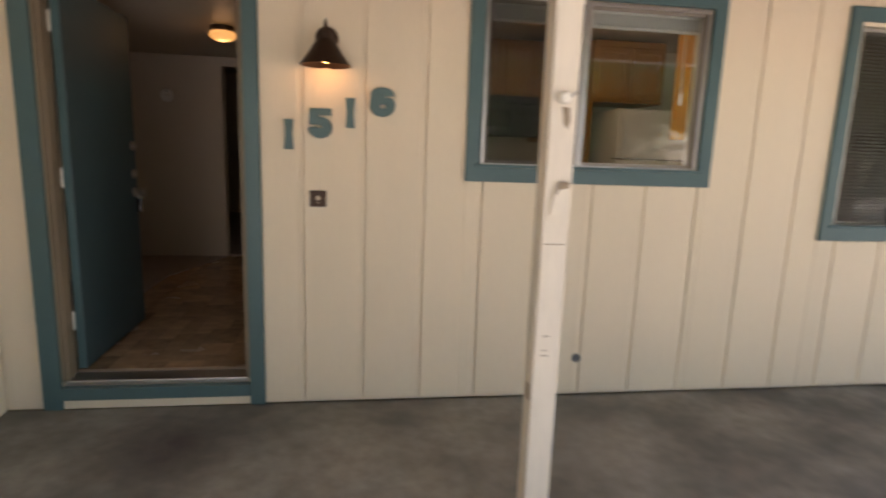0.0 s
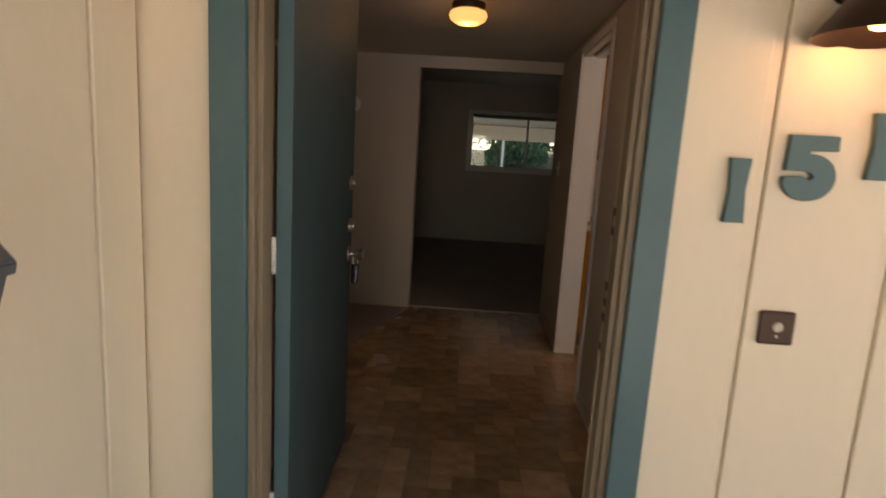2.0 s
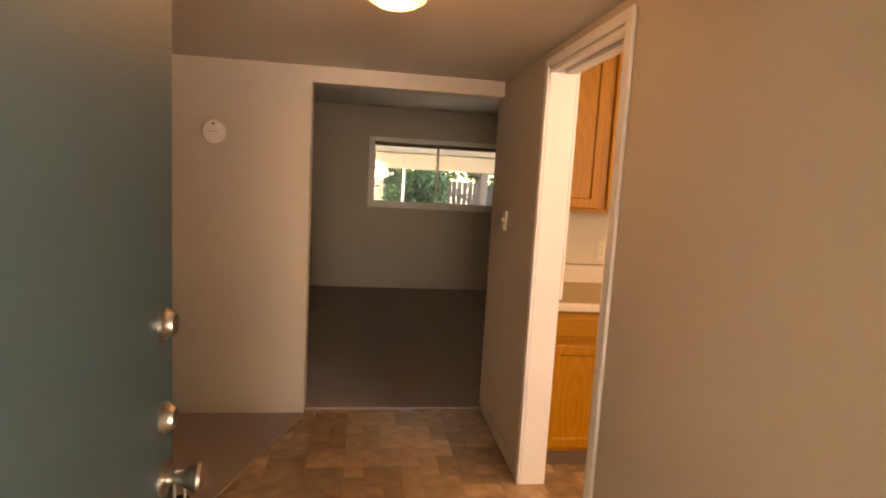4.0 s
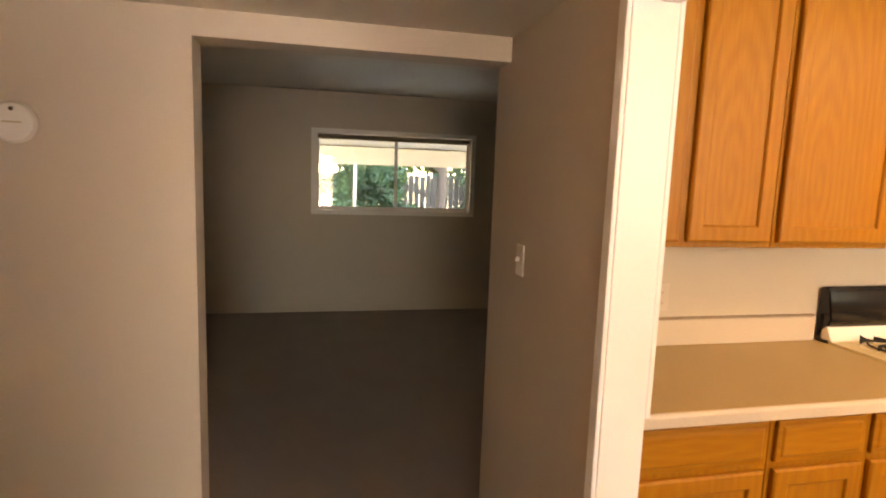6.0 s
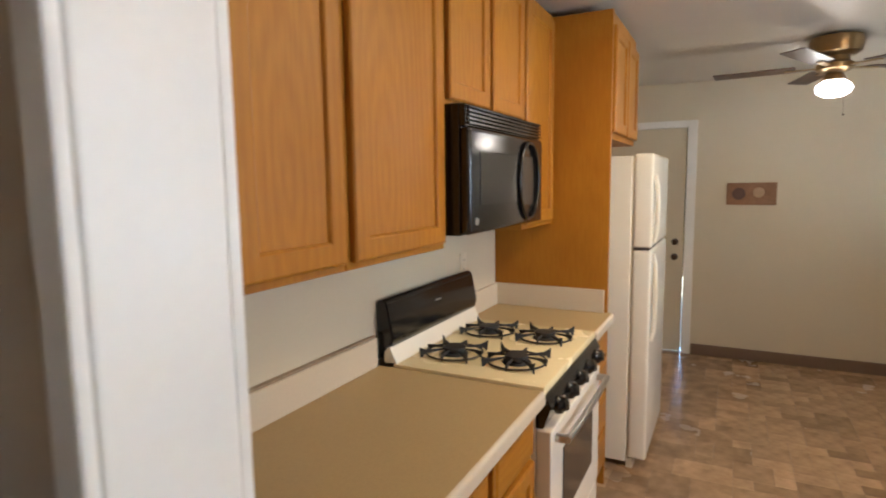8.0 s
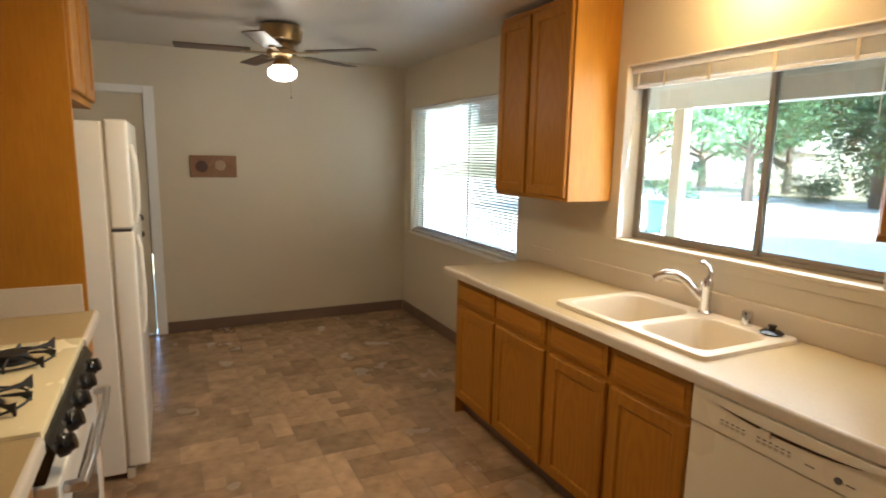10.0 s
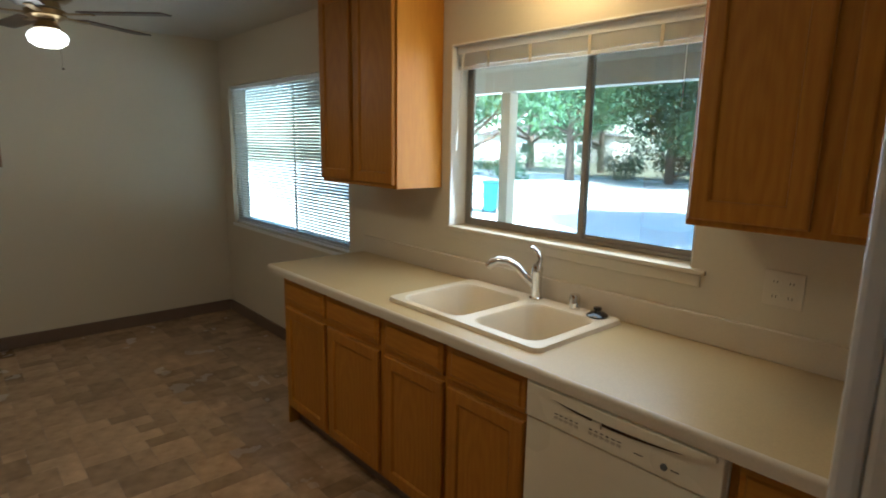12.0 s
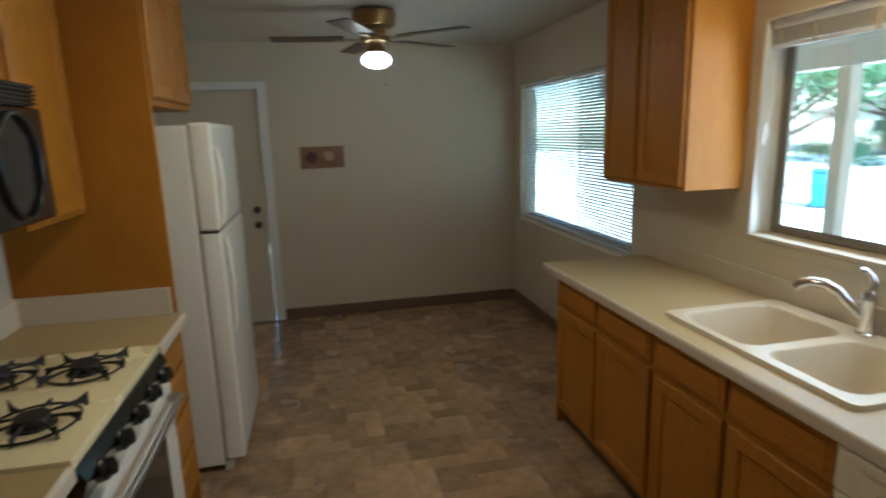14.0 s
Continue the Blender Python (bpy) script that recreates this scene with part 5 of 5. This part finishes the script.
def tree(label, x, y, h, spread, seed, mat, count=7000, leaf=0.11, low=0.28):
    rng = np.random.default_rng(seed)
    t = thing("tree", label, "tree", m=pose(x, y, -0.26))
    r0 = 0.035 * h
    bits = [pipe([(0, 0, -0.1), (0.05, 0.02, h * 0.2), (0.1, -0.05, h * 0.45), (0.05, 0.05, h * 0.8)], r0, 10, r0 * 0.25)]
    centres = []
    for k in range(13):
        a, up = rng.uniform(0, 2 * math.pi), rng.uniform(low, 0.85)
        reach = spread * (1.1 - abs(up - 0.5)) * rng.uniform(0.55, 1.0)
        tip = (math.cos(a) * reach, math.sin(a) * reach, h * up + h * 0.10)
        bits.append(pipe([(0.06, 0, h * up * 0.65), (tip[0] * 0.5, tip[1] * 0.5, h * up * 0.92), tip], r0 * 0.35, 6, r0 * 0.08))
        centres.append((*tip, spread * rng.uniform(0.30, 0.5)))
        centres.append((tip[0] * 0.55, tip[1] * 0.55, tip[2] + h * 0.08, spread * rng.uniform(0.3, 0.45)))
    part("trunk", joined(*bits), BARK, t, smooth=True)
    foliage("crown", t, rng, centres, count, leaf, mat)
    return t


def shrub(label, x, y, w, h, seed, mat, count=1800, leaf=0.06):
    rng = np.random.default_rng(seed)
    t = thing("shrub", label, "shrub", m=pose(x, y, -0.26))
    part("stem", joined(*[pipe([(0, 0, -0.05), (rng.uniform(-0.3, 0.3) * w, rng.uniform(-0.3, 0.3) * w, h * 0.7)], 0.02, 6, 0.008) for _ in range(4)]), BARK, t)
    centres = [(rng.uniform(-0.6, 0.6) * w, rng.uniform(-0.4, 0.4) * w, h * rng.uniform(0.25, 0.8), 0.3 * w * rng.uniform(0.7, 1.2)) for _ in range(9)]
    foliage("leaves", t, rng, centres, count, leaf, mat)
    return t


# unseen trees added at the side to cast shade over the driveway
tree("unseen tall leafy tree added to shade the driveway", -2.6, -8.9, 10.0, 3.3, 11, LEAF, 9000, 0.16, 0.3)
tree("unseen leafy tree added to shade the driveway's edge", 1.4, -9.6, 7.0, 2.4, 12, LEAF, 8000, 0.14, 0.35)

# across the driveway
tree("broad leafy street tree with a dark trunk", 17.5, -22.0, 7.5, 4.0, 3, LEAF, 26000, 0.085, 0.36)
tree("dense dark evergreen tree across the driveway", 13.2, -24.0, 6.5, 3.8, 5, LEAF_DARK, 28000, 0.09, 0.08)
tree("tall dark evergreen tree behind the hedge", 10.5, -27.0, 8.5, 4.2, 6, LEAF_DARK, 26000, 0.095, 0.08)
tree("leafy street tree beyond the fence", 24.0, -20.0, 9.0, 4.5, 7, LEAF, 18000, 0.1, 0.3)
tree("leafy garden tree at the side of the house", 13.0, -10.0, 6.5, 2.8, 8, LEAF, 7000, 0.11, 0.3)
tree("leafy garden tree across the street", 21.5, -31.0, 7.5, 3.8, 10, LEAF, 9000, 0.15, 0.2)
tree("leafy garden tree across the street", 9.5, -23.0, 6.5, 3.4, 14, LEAF, 22000, 0.085, 0.12)
tree("leafy street tree far along the road", 30.0, -34.0, 10.0, 6.0, 9, LEAF, 9000, 0.2, 0.25)
for i, (x, y, w, h) in enumerate(((19.5, -19.5, 1.6, 0.9), (22.0, -21.0, 1.8, 1.1), (16.0, -24.0, 2.0, 1.3), (13.5, -25.5, 2.4, 1.5), (11.0, -25.8, 2.4, 1.4), (25.5, -18.5, 2.0, 1.2), (21.5, -27.0, 2.6, 1.9), (26.0, -29.0, 3.0, 2.1), (18.5, -28.0, 2.4, 1.7), (8.0, -26.0, 2.2, 1.5))):
    shrub("rounded green garden shrub at the kerb", x, y, w, h, 20 + i, LEAF if i % 2 else LEAF_DARK)
structure("kerb", blocks((-10, 40, -24.75, -24.5, -0.5, -0.10), bevel=0.02), ROAD, "pale concrete kerb at the street garden", "kerb")


def far_house(label, x, y, w, d, h, turn):
    t = thing("house", label, "house", m=pose(x, y, -0.26, 0, 0, turn))
    part("wall", blocks((-w / 2, w / 2, -d / 2, d / 2, 0, h)), HOUSE, t)
    part("roof", prism([(-w / 2 - 0.5, h + 0.003), (w / 2 + 0.5, h + 0.003), (0, h + 1.7)], d + 0.8, Matrix.Translation((0, -d / 2 - 0.4, 0))), ROOF, t)
    for wx in (-w * 0.3, w * 0.1):
        win = part("window", blocks((wx - 0.7, wx + 0.7, -0.03, 0.06, 0.9, 2.0)), TRIM, t)
        win.matrix_basis = pose(0, d / 2, 0)
        part("pane", blocks((wx - 0.62, wx + 0.62, 0.061, 0.068, 0.98, 1.92)), BLACKGLASS, win)
    g = part("garage_door", blocks((w * 0.25, w * 0.46, 0.0, 0.05, 0.0, 2.1)), TRIM, t)
    g.matrix_basis = pose(0, d / 2, 0)
    return t


far_house("pale single-storey house across the street", 40.0, -50.0, 15, 9, 2.7, 20)
far_house("pale single-storey house behind the trees", 9.0, -38.0, 14, 8, 2.7, 0)
bn = thing("wheelie_bin", "teal plastic wheelie bin on the driveway", "bin", m=pose(10.40, -8.72, -0.215, 0, 0, 35) @ Matrix.Diagonal((0.68, 0.68, 0.8, 1)))
part("body", prism([(-0.24, 0.06), (0.24, 0.06), (0.30, 0.98), (-0.30, 0.98)], 0.6, Matrix.Translation((0, -0.3, 0)), 0.02), BINPLASTIC, bn)
part("lid", blocks((-0.33, 0.33, -0.34, 0.34, 0.985, 1.05), bevel=0.02), BINPLASTIC, bn)
for x in (-0.25, 0.25):
    part("wheel", lathe([(0, -0.03), (0.10, -0.03), (0.10, 0.03), (0, 0.03)], 18, Matrix.Translation((x, 0.30, 0.10)) @ Matrix.Rotation(radians(90), 4, "Y")), BLACK, bn)

# side garden fence seen through the dining blinds
sf = thing("side_fence", "weathered board fence beside the garden", "fence")
brd = None
for k in range(40):
    m = pose(17.5 + 0.15 * k, -4.6 - 0.02 * k, -0.26)
    if brd is None:
        brd = part("board", blocks((0, 0.14, 0, 0.02, 0.02, 1.65), bevel=0.004, steps=1), FENCE, sf)
        brd.matrix_basis = m
    else:
        again(brd, m)

# back yard
bf = thing("back_fence", "weathered grey board fence in the back yard", "fence")
brd = None
for k in range(90):
    m = pose(-5.0 + 0.155 * k, 16.0 + 0.01 * math.sin(k * 1.7), -0.26 + 0.02 * math.sin(k * 2.3))
    if brd is None:
        brd = part("board", blocks((0, 0.14, 0, 0.02, 0.02, 1.78), bevel=0.004, steps=1), FENCE, bf)
        brd.matrix_basis = m
    else:
        again(brd, m)
for z in (0.35, 1.35):
    part("rail", blocks((-5, 8.9, 15.95, 15.99, -0.26 + z, -0.17 + z)), FENCE, bf)
for x in (-0.62, 4.2):
    pp = thing("patio_post", "pale square patio cover post", "post", "patio posts", pose(x, 10.97, 0))
    part("shaft", blocks((-0.06, 0.06, -0.06, 0.06, -0.12, 2.019), bevel=0.005), HOUSE, pp)
tp = thing("garden_pole", "slim pale pole in the back yard", "post", m=pose(0.25, 13.6, -0.26))
part("shaft", pipe([(0, 0, 0), (0, 0, 2.6)], 0.035, 10), HOUSE, tp)
for i, (x, y, w, h) in enumerate(((0.4, 14.8, 1.6, 2.6), (1.3, 15.0, 1.2, 2.3), (-0.1, 15.3, 1.2, 2.0), (3.3, 15.4, 1.0, 2.6), (-2.0, 14.8, 1.4, 2.0))):
    shrub("tall leafy shrub before the back fence", x, y, w, h, 50 + i, LEAF, 2600, 0.07)
tree("grey-trunked tree by the back fence", 2.5, 15.3, 5.5, 2.0, 61, LEAF, 4500, 0.09, 0.5)
tree("leafy tree behind the back fence", 0.5, 19.0, 6.5, 3.0, 62, LEAF, 9000, 0.11, 0.12)
tree("dark leafy tree behind the back fence", 3.0, 18.4, 6.0, 2.8, 64, LEAF_DARK, 10000, 0.11, 0.1)
# next three trees are added only for their shade on yard and fence
tree("tall leafy tree added to shade the back yard", -6.5, 14.5, 11.0, 4.6, 65, LEAF, 12000, 0.16, 0.25)
tree("broad leafy tree added to shade the back fence", -3.2, 17.4, 9.0, 3.6, 67, LEAF, 11000, 0.14, 0.25)
tree("tall leafy tree added to shade the back yard", -9.5, 11.0, 11.0, 4.6, 66, LEAF, 12000, 0.16, 0.25)
tree("leafy tree behind the back fence", 6.0, 19.5, 7.0, 3.2, 63, LEAF_DARK, 7000, 0.11, 0.3)
pe = thing("patio_light", "lit round patio ceiling light", "ceiling light", m=pose(-0.62, 10.4, 2.42))
part("globe", lathe([(0, 0), (0.10, 0), (0.12, -0.05), (0.08, -0.10), (0, -0.12)], 20), FANGLOBE, pe, smooth=True)

# ---- vinyl floor pieces, last ----
rng = random.Random(7)
CELL = 0.098
floor = bpy.data.objects["floor"]
shapes, singles, rest = {}, 0, []


def lay(x0, x1, y0, y1, near):
    """Rectangles of one to three cells that fill the floor in random order; near(x, y) tells which are pieces of their own."""
    global singles
    nx, ny = int(math.ceil((x1 - x0) / CELL)), int(math.ceil((y1 - y0) / CELL))
    used = set()
    for j in range(ny):
        for i in range(nx):
            if (i, j) in used:
                continue
            w, h = rng.choice(((1, 1), (2, 1), (1, 2), (2, 2), (2, 2), (3, 2), (2, 3), (2, 1), (1, 2)))
            while w > 1 and any((i + a, j) in used or i + a >= nx for a in range(w)):
                w -= 1
            while h > 1 and (j + h > ny or any((i + a, j + b) in used for a in range(w) for b in range(h))):
                h -= 1
            used |= {(i + a, j + b) for a in range(w) for b in range(h)}
            ax, ay = x0 + i * CELL, y0 + j * CELL
            bx, by = min(x1, ax + w * CELL), min(y1, ay + h * CELL)
            if bx - ax < 0.02 or by - ay < 0.02:
                continue
            g = 0.0007
            if near(ax, ay) and singles < 300 and bx == ax + w * CELL and by == ay + h * CELL:
                singles += 1
                if (w, h) not in shapes:
                    shapes[w, h] = part("tile", blocks((g, w * CELL - g, g, h * CELL - g, -0.004, 0.0), bevel=0.001, steps=1), VINYL, floor)
                    shapes[w, h].matrix_basis = pose(ax, ay, 0)
                else:
                    again(shapes[w, h], pose(ax, ay, 0))
            else:
                rest.append((ax + g, bx - g, ay + g, by - g, -0.004, 0.0))


lay(-1.33, 0.26, 0.14, 3.415, lambda x, y: 0.4 < y < 3.2 and x > -1.1)
lay(0.262, 5.355, 0.142, 3.28, lambda x, y: 1.0 < y < 2.5 and x > 0.4)
bm = bmesh.new()
for b in rest:
    solid(bm, *b)
bmesh.ops.recalc_face_normals(bm, faces=bm.faces[:])
tagged(part("tile_field", bm, VINYL, floor), kind="stuff")
